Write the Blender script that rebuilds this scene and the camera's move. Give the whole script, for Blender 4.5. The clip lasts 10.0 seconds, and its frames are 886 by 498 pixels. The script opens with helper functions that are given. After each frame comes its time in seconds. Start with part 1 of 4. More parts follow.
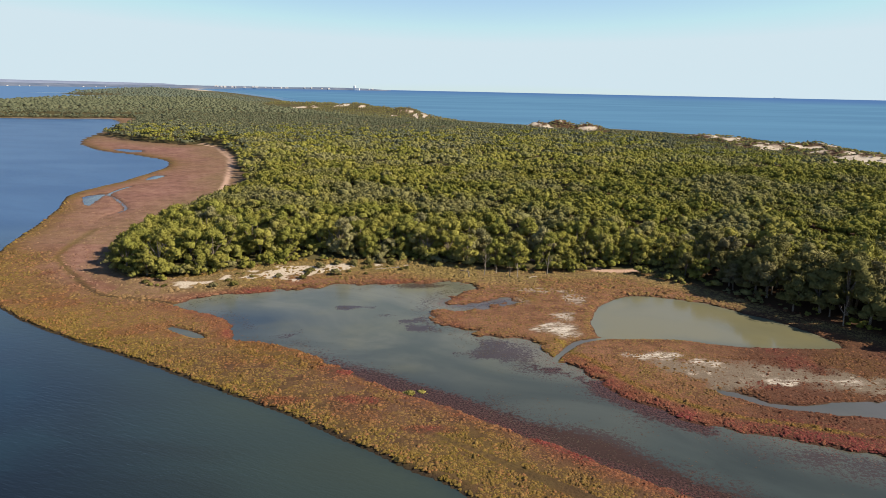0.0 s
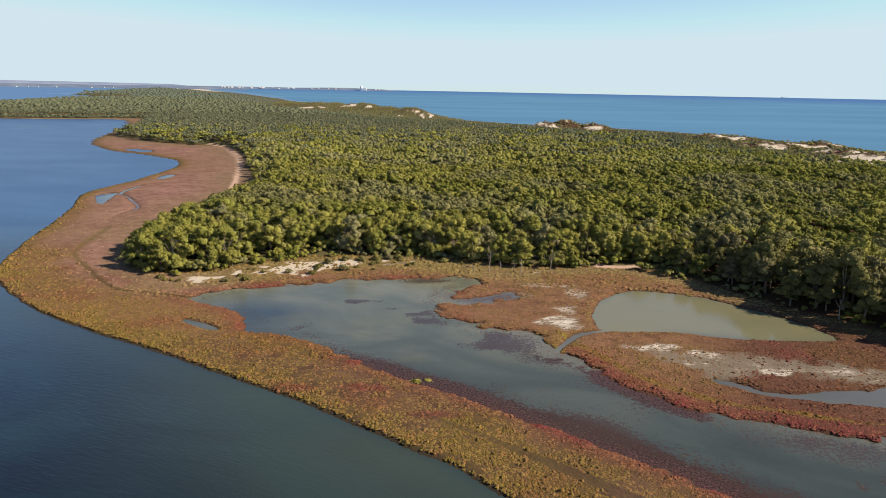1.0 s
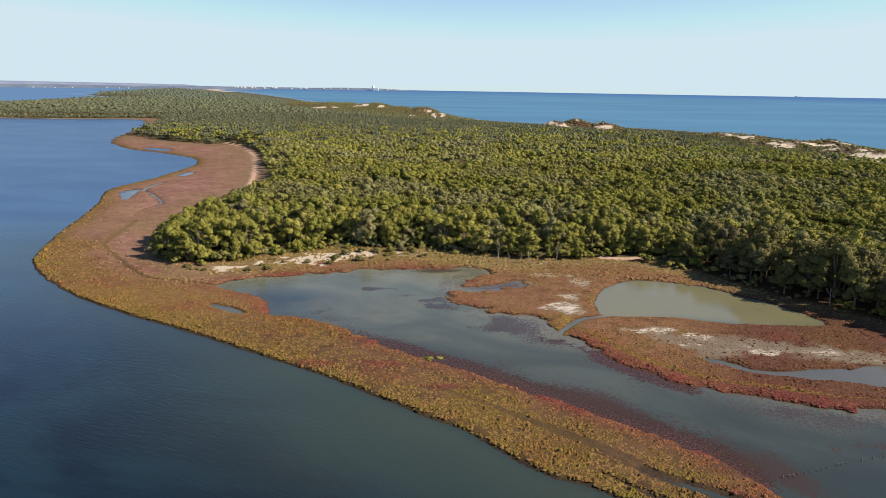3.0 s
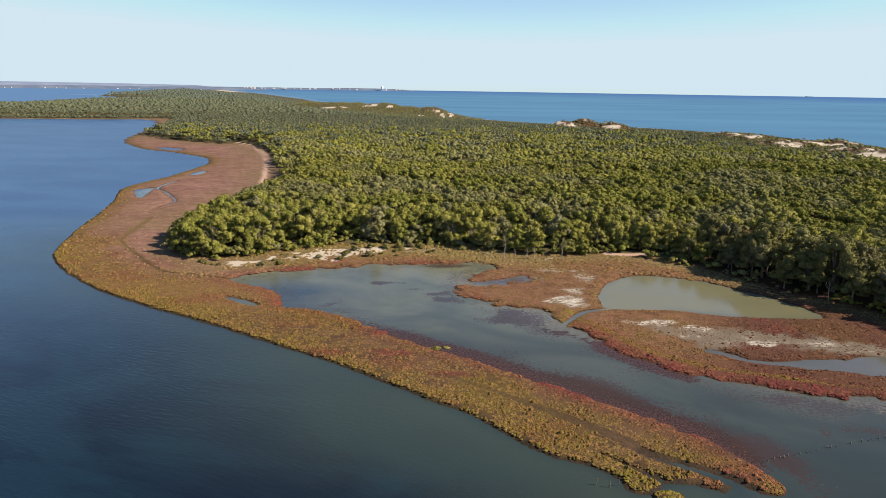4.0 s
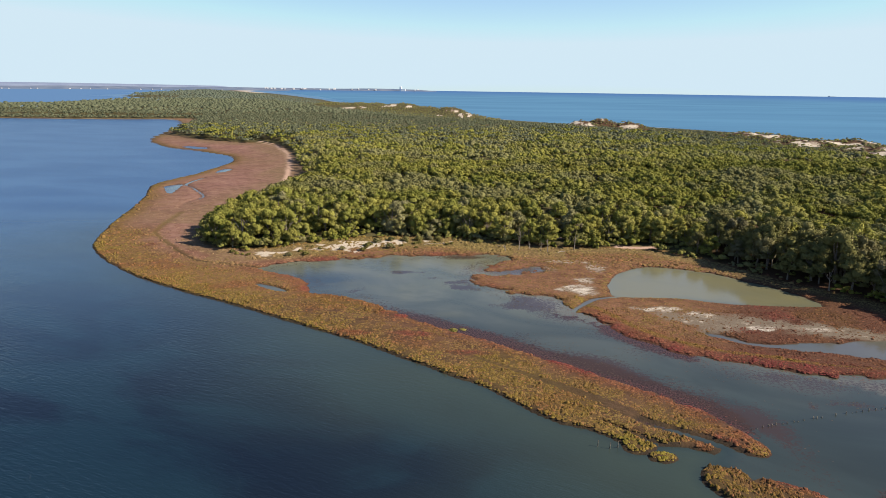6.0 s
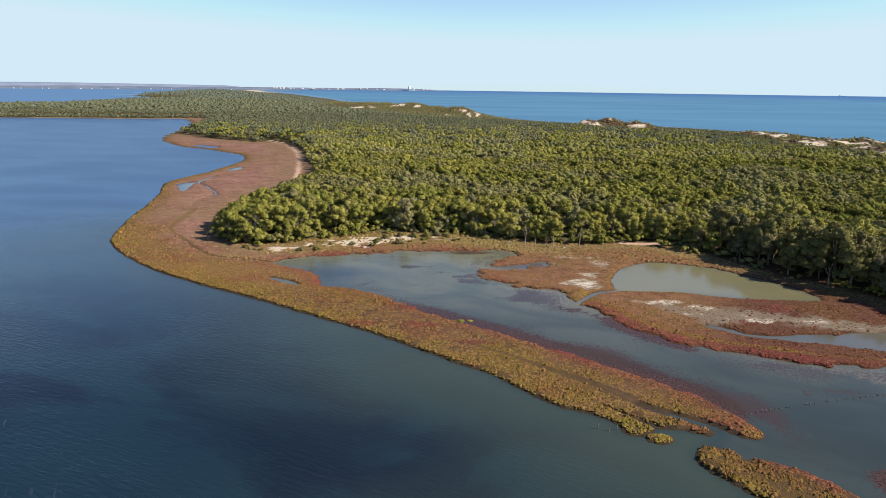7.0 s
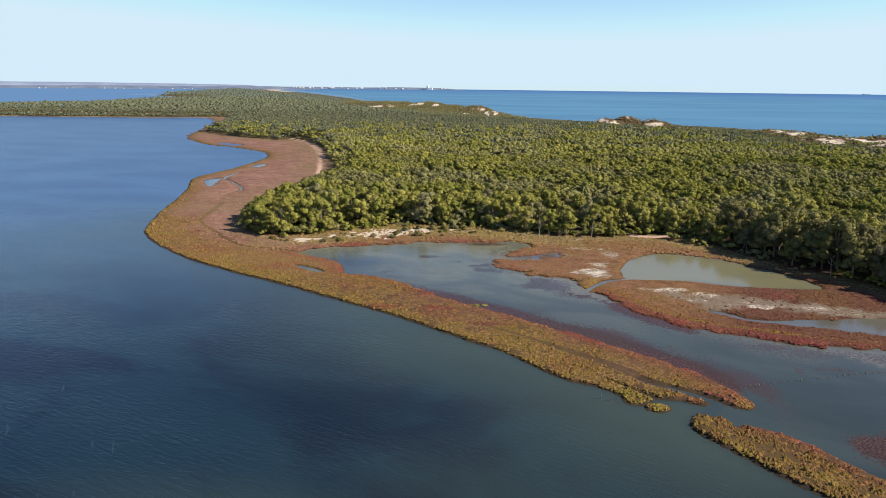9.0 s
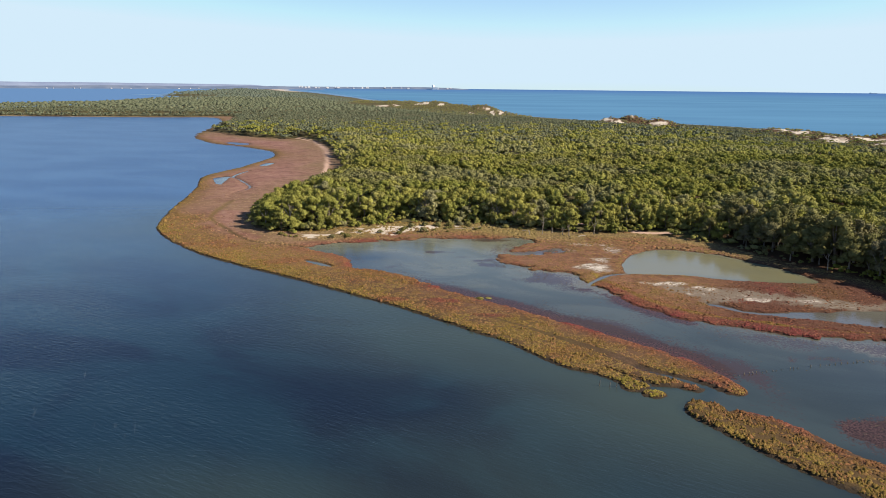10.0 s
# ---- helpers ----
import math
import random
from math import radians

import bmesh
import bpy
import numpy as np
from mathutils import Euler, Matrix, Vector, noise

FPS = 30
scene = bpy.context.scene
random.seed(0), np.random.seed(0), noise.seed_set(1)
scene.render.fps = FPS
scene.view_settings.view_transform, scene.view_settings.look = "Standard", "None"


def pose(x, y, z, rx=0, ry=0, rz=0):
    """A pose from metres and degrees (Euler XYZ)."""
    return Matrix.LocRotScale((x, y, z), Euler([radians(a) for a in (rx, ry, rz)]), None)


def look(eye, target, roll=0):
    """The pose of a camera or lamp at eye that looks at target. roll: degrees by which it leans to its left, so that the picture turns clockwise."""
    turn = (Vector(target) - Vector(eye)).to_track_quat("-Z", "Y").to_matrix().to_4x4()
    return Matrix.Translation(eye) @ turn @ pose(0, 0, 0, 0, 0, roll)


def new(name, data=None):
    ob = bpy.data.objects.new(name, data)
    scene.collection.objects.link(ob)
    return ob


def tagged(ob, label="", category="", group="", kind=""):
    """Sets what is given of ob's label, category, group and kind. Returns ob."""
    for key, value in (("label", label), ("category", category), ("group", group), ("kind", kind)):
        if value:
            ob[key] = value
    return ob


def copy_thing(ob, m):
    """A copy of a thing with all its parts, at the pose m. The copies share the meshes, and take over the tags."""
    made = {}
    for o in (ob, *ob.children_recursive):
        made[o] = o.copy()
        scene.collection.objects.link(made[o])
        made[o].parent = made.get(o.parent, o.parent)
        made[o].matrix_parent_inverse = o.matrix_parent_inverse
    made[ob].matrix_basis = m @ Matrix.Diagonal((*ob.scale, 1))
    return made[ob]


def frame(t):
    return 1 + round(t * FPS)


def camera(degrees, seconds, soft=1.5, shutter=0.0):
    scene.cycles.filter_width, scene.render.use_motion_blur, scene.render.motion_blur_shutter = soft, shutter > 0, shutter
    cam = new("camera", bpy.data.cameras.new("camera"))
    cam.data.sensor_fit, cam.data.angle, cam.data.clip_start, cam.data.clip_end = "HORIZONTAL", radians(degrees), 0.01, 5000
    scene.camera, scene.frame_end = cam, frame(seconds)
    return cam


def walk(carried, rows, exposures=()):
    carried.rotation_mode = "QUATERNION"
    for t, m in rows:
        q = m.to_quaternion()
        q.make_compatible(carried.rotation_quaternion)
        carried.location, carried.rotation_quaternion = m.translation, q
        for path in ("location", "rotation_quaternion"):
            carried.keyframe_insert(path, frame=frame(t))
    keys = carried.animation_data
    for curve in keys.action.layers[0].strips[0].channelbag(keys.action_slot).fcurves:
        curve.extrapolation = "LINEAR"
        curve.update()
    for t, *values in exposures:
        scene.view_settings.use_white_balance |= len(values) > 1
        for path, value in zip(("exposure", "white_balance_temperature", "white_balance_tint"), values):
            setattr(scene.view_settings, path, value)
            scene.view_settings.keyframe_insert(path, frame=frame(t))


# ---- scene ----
cam = camera(63.9, 10.0, soft=0.8)
PATH = [
    (0, (-1.77, 0.904, 42.693), (-1.772, 2.855, 42.252), 1.2),
    (0.5, (-1.696, -1.143, 42.71), (-1.707, 0.808, 42.27), 1.2),
    (1, (-1.567, -3.266, 42.696), (-1.587, -1.315, 42.255), 1.1),
    (1.5, (-1.525, -5.406, 42.683), (-1.554, -3.455, 42.242), 1.1),
    (2, (-1.515, -7.605, 42.673), (-1.551, -5.655, 42.232), 1.0),
    (2.5, (-1.445, -9.839, 42.66), (-1.488, -7.889, 42.218), 1.0),
    (4, (-0.954, -16.511, 42.525), (-1.03, -14.561, 42.083), 0.9),
    (4.5, (-0.817, -18.785, 42.489), (-0.906, -16.837, 42.047), 0.9),
    (5, (-0.657, -21.044, 42.444), (-0.759, -19.096, 42.003), 0.8),
    (5.5, (-0.554, -23.202, 42.408), (-0.669, -21.254, 41.967), 0.8),
    (7, (-0.011, -29.843, 42.273), (-0.16, -27.898, 41.83), 0.8),
    (7.5, (0.256, -32.014, 42.24), (0.093, -30.07, 41.797), 0.7),
    (8, (0.453, -34.17, 42.183), (0.278, -32.228, 41.739), 0.7),
    (8.5, (0.667, -36.329, 42.124), (0.48, -34.388, 41.679), 0.7),
    (9, (0.927, -38.461, 42.083), (0.728, -36.521, 41.637), 0.7),
    (9.5, (1.192, -40.631, 42.047), (0.983, -38.693, 41.6), 0.7),
    (10, (1.431, -42.797, 42.032), (1.217, -40.86, 41.585), 0.6),
]
walk(cam, [(t, look(eye, target, roll)) for t, eye, target, roll in PATH], ((0.0, 0.84, 6700, 11), (5.0, 0.87, 6520, 11), (10.0, 0.93, 6330, 11.5)))

# ---- world and sun ----
SUN_EL, SUN_AZ = 36.0, 95.0
world = bpy.data.worlds.new("sky_world")
world.use_nodes = True
scene.world = world
wn = world.node_tree
sky = wn.nodes.new("ShaderNodeTexSky")
sky.sky_type = "NISHITA"
sky.sun_disc = False
sky.sun_elevation = radians(SUN_EL)
sky.sun_rotation = radians(SUN_AZ)
sky.air_density, sky.dust_density, sky.ozone_density = 0.75, 0.1, 2.5
cap = wn.nodes.new("ShaderNodeMix")
cap.data_type, cap.blend_type = "RGBA", "DARKEN"
cap.inputs[0].default_value = 1.0
cap.inputs[7].default_value = (3.82, 4.80, 5.36, 1)
wn.links.new(sky.outputs[0], cap.inputs[6])
wn.links.new(cap.outputs[2], wn.nodes["Background"].inputs[0])
wn.nodes["Background"].inputs[1].default_value = 0.0915
sun = new("sun", bpy.data.lights.new("sun", "SUN"))
sun.data.energy, sun.data.angle, sun.data.color = 5.0, radians(0.5), (1.0, 0.885, 0.70)
a, e = radians(SUN_AZ), radians(SUN_EL)
sun.matrix_basis = look((300 * math.sin(a) * math.cos(e), 300 * math.cos(a) * math.cos(e), 300 * math.sin(e)), (0, 0, 0))


# ---- node helpers ----
class Nodes:
    """A material's node tree, with short ways to add what these surfaces need."""

    def __init__(self, name, rough=0.9, spec=0.2):
        self.m = bpy.data.materials.new(name)
        self.m.use_nodes = True
        self.t = self.m.node_tree
        self.b = self.t.nodes["Principled BSDF"]
        self.b.inputs["Roughness"].default_value = rough
        self.b.inputs["Specular IOR Level"].default_value = spec

    def put(self, socket, value):
        if hasattr(value, "is_output"):
            self.t.links.new(value, socket)
        else:
            socket.default_value = (*value, 1) if isinstance(value, tuple) and len(value) == 3 and socket.type == "RGBA" else value

    def place(self, scale=(1, 1, 1), turn=0.0, obj=False):
        c = self.t.nodes.new("ShaderNodeTexCoord")
        mp = self.t.nodes.new("ShaderNodeMapping")
        mp.vector_type = "TEXTURE"
        mp.inputs["Scale"].default_value = [1 / q for q in scale]
        mp.inputs["Rotation"].default_value = (0, 0, radians(turn))
        self.t.links.new(c.outputs["Object"], mp.inputs[0])
        return mp.outputs[0]

    def noise(self, scale, detail=4.0, rough=0.55, at=None, warp=0.0):
        n = self.t.nodes.new("ShaderNodeTexNoise")
        n.inputs["Scale"].default_value, n.inputs["Detail"].default_value = scale, detail
        n.inputs["Roughness"].default_value, n.inputs["Distortion"].default_value = rough, warp
        self.t.links.new(at if at is not None else self.place(), n.inputs["Vector"])
        return n.outputs[0]

    def span(self, v, a, b, c=0.0, d=1.0):
        n = self.t.nodes.new("ShaderNodeMapRange")
        n.interpolation_type = "SMOOTHSTEP"
        self.put(n.inputs[0], v)
        for i, x in enumerate((a, b, c, d)):
            n.inputs[i + 1].default_value = x
        return n.outputs[0]

    def math(self, op, a, b=0.0):
        n = self.t.nodes.new("ShaderNodeMath")
        n.operation = op
        self.put(n.inputs[0], a)
        self.put(n.inputs[1], b)
        return n.outputs[0]

    def mix(self, f, a, b):
        n = self.t.nodes.new("ShaderNodeMix")
        n.data_type = "RGBA"
        self.put(n.inputs[0], f)
        self.put(n.inputs[6], a)
        self.put(n.inputs[7], b)
        return n.outputs[2]

    def mask(self, name):
        n = self.t.nodes.new("ShaderNodeAttribute")
        n.attribute_name = name
        return n.outputs["Fac"]

    def island(self):
        return self.t.nodes.new("ShaderNodeNewGeometry").outputs["Random Per Island"]

    def each(self):
        return self.t.nodes.new("ShaderNodeObjectInfo").outputs["Random"]

    def bump(self, height, strength, distance):
        n = self.t.nodes.new("ShaderNodeBump")
        n.inputs["Strength"].default_value, n.inputs["Distance"].default_value = strength, distance
        self.t.links.new(height, n.inputs["Height"])
        self.t.links.new(n.outputs[0], self.b.inputs["Normal"])

    def done(self, colour):
        self.put(self.b.inputs["Base Color"], colour)
        return self.m


# ---- materials ----
def ground_material():
    n = Nodes("saltmarsh_ground", 0.95, 0.1)
    big, mid, fine = n.noise(0.05, 5), n.noise(0.35, 5, 0.6), n.noise(2.2, 4, 0.65)
    c = n.mix(n.span(mid, 0.35, 0.65), (0.075, 0.036, 0.02), (0.165, 0.08, 0.045))
    c = n.mix(n.span(big, 0.4, 0.65, 0, 0.6), c, (0.19, 0.095, 0.062))
    c = n.mix(n.span(fine, 0.5, 0.66, 0, 0.6), c, (0.055, 0.032, 0.014))
    c = n.mix(n.span(n.noise(0.8, 6, 0.75, n.place((1, 0.45, 1), 30)), 0.52, 0.64, 0, 0.45), c, (0.21, 0.115, 0.07))
    c = n.mix(n.math("MULTIPLY", n.mask("meadow"), n.span(fine, 0.25, 0.6, 0.65, 0.95)), c, n.mix(n.span(n.noise(0.09, 5, 0.65), 0.38, 0.62), n.mix(n.span(mid, 0.3, 0.7), (0.125, 0.062, 0.05), (0.19, 0.10, 0.083)), n.mix(n.span(mid, 0.3, 0.7), (0.175, 0.092, 0.072), (0.25, 0.14, 0.112))))
    c = n.mix(n.math("MULTIPLY", n.mask("gold"), n.span(mid, 0.3, 0.6, 0.45, 1)), c, n.mix(fine, (0.07, 0.047, 0.010), (0.16, 0.112, 0.022)))
    c = n.mix(n.math("MULTIPLY", n.mask("red"), n.span(mid, 0.3, 0.6, 0.35, 0.9)), c, n.mix(fine, (0.075, 0.022, 0.015), (0.14, 0.042, 0.03)))
    c = n.mix(n.math("MULTIPLY", n.mask("green"), n.span(fine, 0.3, 0.6, 0.4, 0.95)), c, n.mix(mid, (0.085, 0.066, 0.025), (0.175, 0.132, 0.06)))
    c = n.mix(n.mask("forest"), c, n.mix(fine, (0.045, 0.04, 0.016), (0.11, 0.092, 0.042)))
    # dark red-brown marsh, and tree shadow painted on the pond-side strip
    c = n.mix(n.math("MULTIPLY", n.mask("dark"), 0.75), c, n.mix(fine, (0.04, 0.018, 0.012), (0.08, 0.036, 0.022)))
    sand = n.mix(n.span(fine, 0.3, 0.7), (0.39, 0.325, 0.25), (0.55, 0.485, 0.405))
    c = n.mix(n.math("MULTIPLY", n.mask("pan"), n.span(mid, 0.25, 0.5, 0.5, 1)), c, n.mix(fine, (0.11, 0.087, 0.064), (0.178, 0.148, 0.113)))
    crust = n.span(n.math("ADD", n.math("MULTIPLY", n.mask("pan"), 0.5), n.math("ADD", n.math("MULTIPLY", mid, 0.9), n.math("MULTIPLY", n.noise(1.6, 6, 0.8, n.place((0.6, 1.5, 1), 10)), 1.1))), 1.53, 1.78)
    c = n.mix(n.math("MULTIPLY", n.math("MULTIPLY", crust, n.mask("pan")), n.span(fine, 0.35, 0.6, 0.4, 1.0)), c, (0.49, 0.425, 0.36))
    c = n.mix(n.math("MULTIPLY", n.mask("salt"), n.span(n.noise(1.1, 6, 0.8, n.place((0.5, 1.4, 1), 10)), 0.42, 0.58)), c, (0.47, 0.42, 0.36))
    c = n.mix(n.math("MULTIPLY", n.mask("sand"), n.span(n.math("ADD", n.mask("sand"), n.math("ADD", n.math("MULTIPLY", mid, 0.9), n.math("MULTIPLY", fine, 0.7))), 1.05, 1.6)), c, sand)
    c = n.mix(n.mask("track"), c, n.mix(fine, (0.34, 0.215, 0.155), (0.45, 0.315, 0.245)))
    # mud, its dark colour also painting shade on bank edges and plant gaps
    c = n.mix(n.mask("mud"), c, n.mix(mid, (0.018, 0.013, 0.009), (0.05, 0.036, 0.024)))
    n.bump(n.math("ADD", mid, fine), 0.7, 0.25)
    return n.done(c)


def water_material():
    n = Nodes("water_surface", 0.08, 0.5)
    n.b.inputs["IOR"].default_value = 1.33
    cloud = n.noise(0.03, 5, 0.55, n.place((1, 1.6, 1), -25), 0.6)
    speck = n.noise(1.5, 5, 0.72)
    grain = n.noise(3.2, 4, 0.75)
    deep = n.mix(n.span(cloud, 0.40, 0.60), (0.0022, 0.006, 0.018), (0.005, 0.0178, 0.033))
    # far bay bluer and paler: the sky's reflection painted into the colour
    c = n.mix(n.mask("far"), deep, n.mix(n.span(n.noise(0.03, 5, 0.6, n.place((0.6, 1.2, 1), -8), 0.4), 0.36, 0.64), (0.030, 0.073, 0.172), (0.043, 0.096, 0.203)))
    c = n.mix(n.mask("shoal"), c, (0.036, 0.050, 0.041))
    murk = n.mix(n.span(cloud, 0.35, 0.65), (0.078, 0.088, 0.062), (0.15, 0.15, 0.105))
    c = n.mix(n.mask("murk"), c, murk)
    c = n.mix(n.mask("pale"), c, (0.13, 0.12, 0.092))
    bed = n.span(n.math("ADD", n.math("MULTIPLY", n.mask("crimson"), 0.5), speck), 0.66, 0.86)
    c = n.mix(bed, c, n.mix(n.span(grain, 0.44, 0.58), (0.024, 0.015, 0.013), (0.074, 0.040, 0.036)))
    c = n.mix(n.mask("silt"), c, (0.145, 0.135, 0.074))
    c = n.mix(n.mask("flat"), c, (0.074, 0.066, 0.061))
    weed = n.span(n.math("ADD", n.math("MULTIPLY", n.mask("weed"), 0.36), n.math("ADD", n.math("MULTIPLY", speck, 0.5), n.math("MULTIPLY", grain, 0.5))), 0.66, 0.76)
    c = n.mix(n.math("MULTIPLY", weed, 0.85), c, (0.04, 0.024, 0.019))
    streak = n.noise(1.0, 4, 0.65, n.place((2.0, 0.12, 1), 27), 0.5)
    foam = n.math("MULTIPLY", n.span(streak, 0.62, 0.72), n.span(n.noise(0.045, 4, 0.6), 0.47, 0.58))
    foam = n.math("MULTIPLY", foam, n.span(n.math("MAXIMUM", n.mask("calm"), n.mask("far")), 0.0, 0.3, 0.5, 0.0))
    c = n.mix(n.math("MULTIPLY", foam, 0.4), c, (0.14, 0.165, 0.18))
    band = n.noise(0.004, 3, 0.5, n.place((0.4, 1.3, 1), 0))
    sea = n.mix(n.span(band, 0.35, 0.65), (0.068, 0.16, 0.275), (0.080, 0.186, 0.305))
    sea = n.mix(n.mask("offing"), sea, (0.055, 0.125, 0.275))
    # water beyond the headland paler and more purple: haze painted into it
    sea = n.mix(n.mask("sound_haze"), sea, (0.083, 0.162, 0.30))
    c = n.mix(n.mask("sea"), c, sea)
    ripple = n.noise(0.9, 4, 0.6, n.place((0.55, 1.9, 1), -24), 0.3)
    fine = n.noise(2.6, 3, 0.6, n.place((0.6, 1.8, 1), -18))
    gust = n.span(n.noise(0.02, 3, 0.5, n.place((1, 2, 1), -20)), 0.35, 0.65, 0.35, 1.0)
    calm = n.math("MULTIPLY", gust, n.math("SUBTRACT", 1.0, n.math("MULTIPLY", n.math("MAXIMUM", n.mask("calm"), n.math("MULTIPLY", n.mask("far"), 0.5)), 0.93)))
    n.bump(n.math("MULTIPLY", n.math("ADD", ripple, n.math("MULTIPLY", fine, 0.35)), calm), 0.32, 0.4)
    n.put(n.b.inputs["Roughness"], n.math("ADD", 0.06, n.math("MULTIPLY", n.math("MAXIMUM", n.mask("sea"), n.mask("far")), 0.24)))
    n.put(n.b.inputs["Specular IOR Level"], n.math("MULTIPLY", n.math("SUBTRACT", 1.0, n.math("MULTIPLY", bed, 0.6)), n.math("SUBTRACT", n.math("ADD", 0.19, n.math("MULTIPLY", n.mask("murk"), 0.23)), n.math("MAXIMUM", n.math("MULTIPLY", n.mask("sea"), 0.24), n.math("MULTIPLY", n.mask("far"), 0.13)))))
    return n.done(c)


def leaf_material(name, dark, mid, light, per_tree):
    n = Nodes(name, 0.85, 0.06)
    pale = (0.82 * light[0], 0.83 * light[1], 0.5 * light[1])
    leaf = n.island()
    tree = n.each() if per_tree else n.mask("tint")
    c = n.mix(n.span(tree, 0.0, 1.0), mid, light)
    c = n.mix(n.span(tree, 0.76, 1.0, 0, 0.8), c, pale)
    c = n.mix(n.span(leaf, 0.1, 0.9, 0.25, 0.0), c, dark)
    c = n.mix(n.span(n.noise(0.09, 2), 0.5, 0.7, 0, 0.35), c, tuple(0.75 * q for q in mid))
    c = n.mix(n.span(n.noise(0.028, 3, 0.6), 0.46, 0.62, 0, 0.55), c, tuple(0.85 * q for q in pale))
    spray = n.noise(1.9, 4, 0.7)
    c = n.mix(n.span(spray, 0.40, 0.58, 0.3, 0.0), c, dark)
    n.bump(spray, 1.0, 0.5)
    thin = n.t.nodes.new("ShaderNodeBsdfTranslucent")
    both = n.t.nodes.new("ShaderNodeMixShader")
    both.inputs[0].default_value = 0.08
    n.put(thin.inputs[0], c)
    n.t.links.new(n.b.outputs[0], both.inputs[1])
    n.t.links.new(thin.outputs[0], both.inputs[2])
    n.t.links.new(both.outputs[0], n.t.nodes["Material Output"].inputs[0])
    return n.done(c)


def tuft_material():
    n = Nodes("samphire", 0.85, 0.1)
    own = n.island()
    leaf = n.span(n.math("ADD", n.math("MULTIPLY", own, 0.4), n.math("MULTIPLY", n.noise(1.3, 5, 0.7), 0.9)), 0.4, 1.0)
    mid = n.noise(0.3, 4)
    c = n.mix(leaf, (0.106, 0.0587, 0.0253), (0.212, 0.126, 0.0526))
    c = n.mix(n.span(n.noise(0.13, 5, 0.65), 0.46, 0.60, 0, 0.8), c, n.mix(leaf, (0.106, 0.0722, 0.0231), (0.186, 0.13, 0.0421)))
    c = n.mix(n.mask("dark"), c, n.mix(leaf, (0.06, 0.024, 0.015), (0.112, 0.048, 0.028)))
    c = n.mix(n.math("MULTIPLY", n.mask("gold"), n.span(n.noise(0.55, 5, 0.7), 0.38, 0.58, 0.35, 0.95)), c, n.mix(leaf, (0.104, 0.0715, 0.0128), (0.218, 0.152, 0.030)))
    c = n.mix(n.math("MULTIPLY", n.mask("red"), n.span(mid, 0.35, 0.6, 0.6, 1.0)), c, n.mix(leaf, (0.10, 0.0205, 0.0195), (0.20, 0.047, 0.043)))
    c = n.mix(n.span(own, 0.78, 0.95, 0, 0.65), c, n.mix(leaf, (0.128, 0.0508, 0.0263), (0.202, 0.0846, 0.0442)))
    c = n.mix(n.mask("meadow"), c, n.mix(leaf, (0.154, 0.0835, 0.0569), (0.239, 0.137, 0.0987)))
    c = n.mix(n.math("MULTIPLY", n.mask("lime"), n.span(n.noise(0.9, 4, 0.7), 0.35, 0.55, 0.25, 0.9)), c, n.mix(leaf, (0.12, 0.10, 0.016), (0.22, 0.18, 0.028)))
    c = n.mix(n.mask("green"), c, n.mix(leaf, (0.125, 0.094, 0.036), (0.235, 0.178, 0.072)))
    n.bump(n.noise(5, 3, 0.7), 0.8, 0.15)
    return n.done(c)


def plain(name, a, b, scale, rough=0.85, bumps=0.05, spec=0.2):
    n = Nodes(name, rough, spec)
    v = n.noise(scale, 5, 0.6)
    n.bump(v, 0.6, bumps)
    return n.done(n.mix(n.span(v, 0.3, 0.7), a, b))


GROUND, WATER, TUFT = ground_material(), water_material(), tuft_material()
LEAF_NEAR = leaf_material("leaves", (0.10, 0.103, 0.024), (0.216, 0.218, 0.048), (0.30, 0.272, 0.066), True)
LEAF_FAR = leaf_material("canopy", (0.078, 0.079, 0.017), (0.162, 0.168, 0.033), (0.26, 0.236, 0.053), False)
LEAF_SCRUB = leaf_material("scrub_leaves", (0.065, 0.067, 0.022), (0.15, 0.15, 0.045), (0.20, 0.18, 0.065), False)
# far canopies: haze painted into the leaf colour, bluer further off
LEAF_BLUE_HAZE = leaf_material("blue_hazed_canopy", (0.062, 0.078, 0.062), (0.098, 0.118, 0.09), (0.12, 0.134, 0.10), False)
LEAF_HAZE = leaf_material("hazed_canopy", (0.052, 0.06, 0.036), (0.098, 0.112, 0.066), (0.14, 0.146, 0.088), False)


def drowned_material():
    n = Nodes("drowned_samphire", 0.8, 0.2)
    c = n.mix(n.island(), (0.026, 0.021, 0.015), (0.06, 0.044, 0.03))
    c = n.mix(n.mask("red"), c, n.mix(n.island(), (0.055, 0.011, 0.013), (0.13, 0.026, 0.028)))
    n.bump(n.noise(5, 3, 0.7), 0.6, 0.1)
    return n.done(c)


DROWNED = drowned_material()
# greyer leaves for the pond-side trees, their own shade painted in
LEAF_SHADED = leaf_material("grey_shaded_leaves", (0.064, 0.062, 0.022), (0.142, 0.135, 0.046), (0.20, 0.178, 0.07), True)
BARK = plain("bark", (0.10, 0.08, 0.06), (0.24, 0.20, 0.16), 6)
DEADWOOD = plain("dead_wood", (0.16, 0.13, 0.10), (0.32, 0.27, 0.22), 5)


# ---- numbers ----
def rnd(ix, iy, seed):
    h = np.sin(ix * 127.1 + iy * 311.7 + seed * 74.7) * 43758.5453
    return h - np.floor(h)


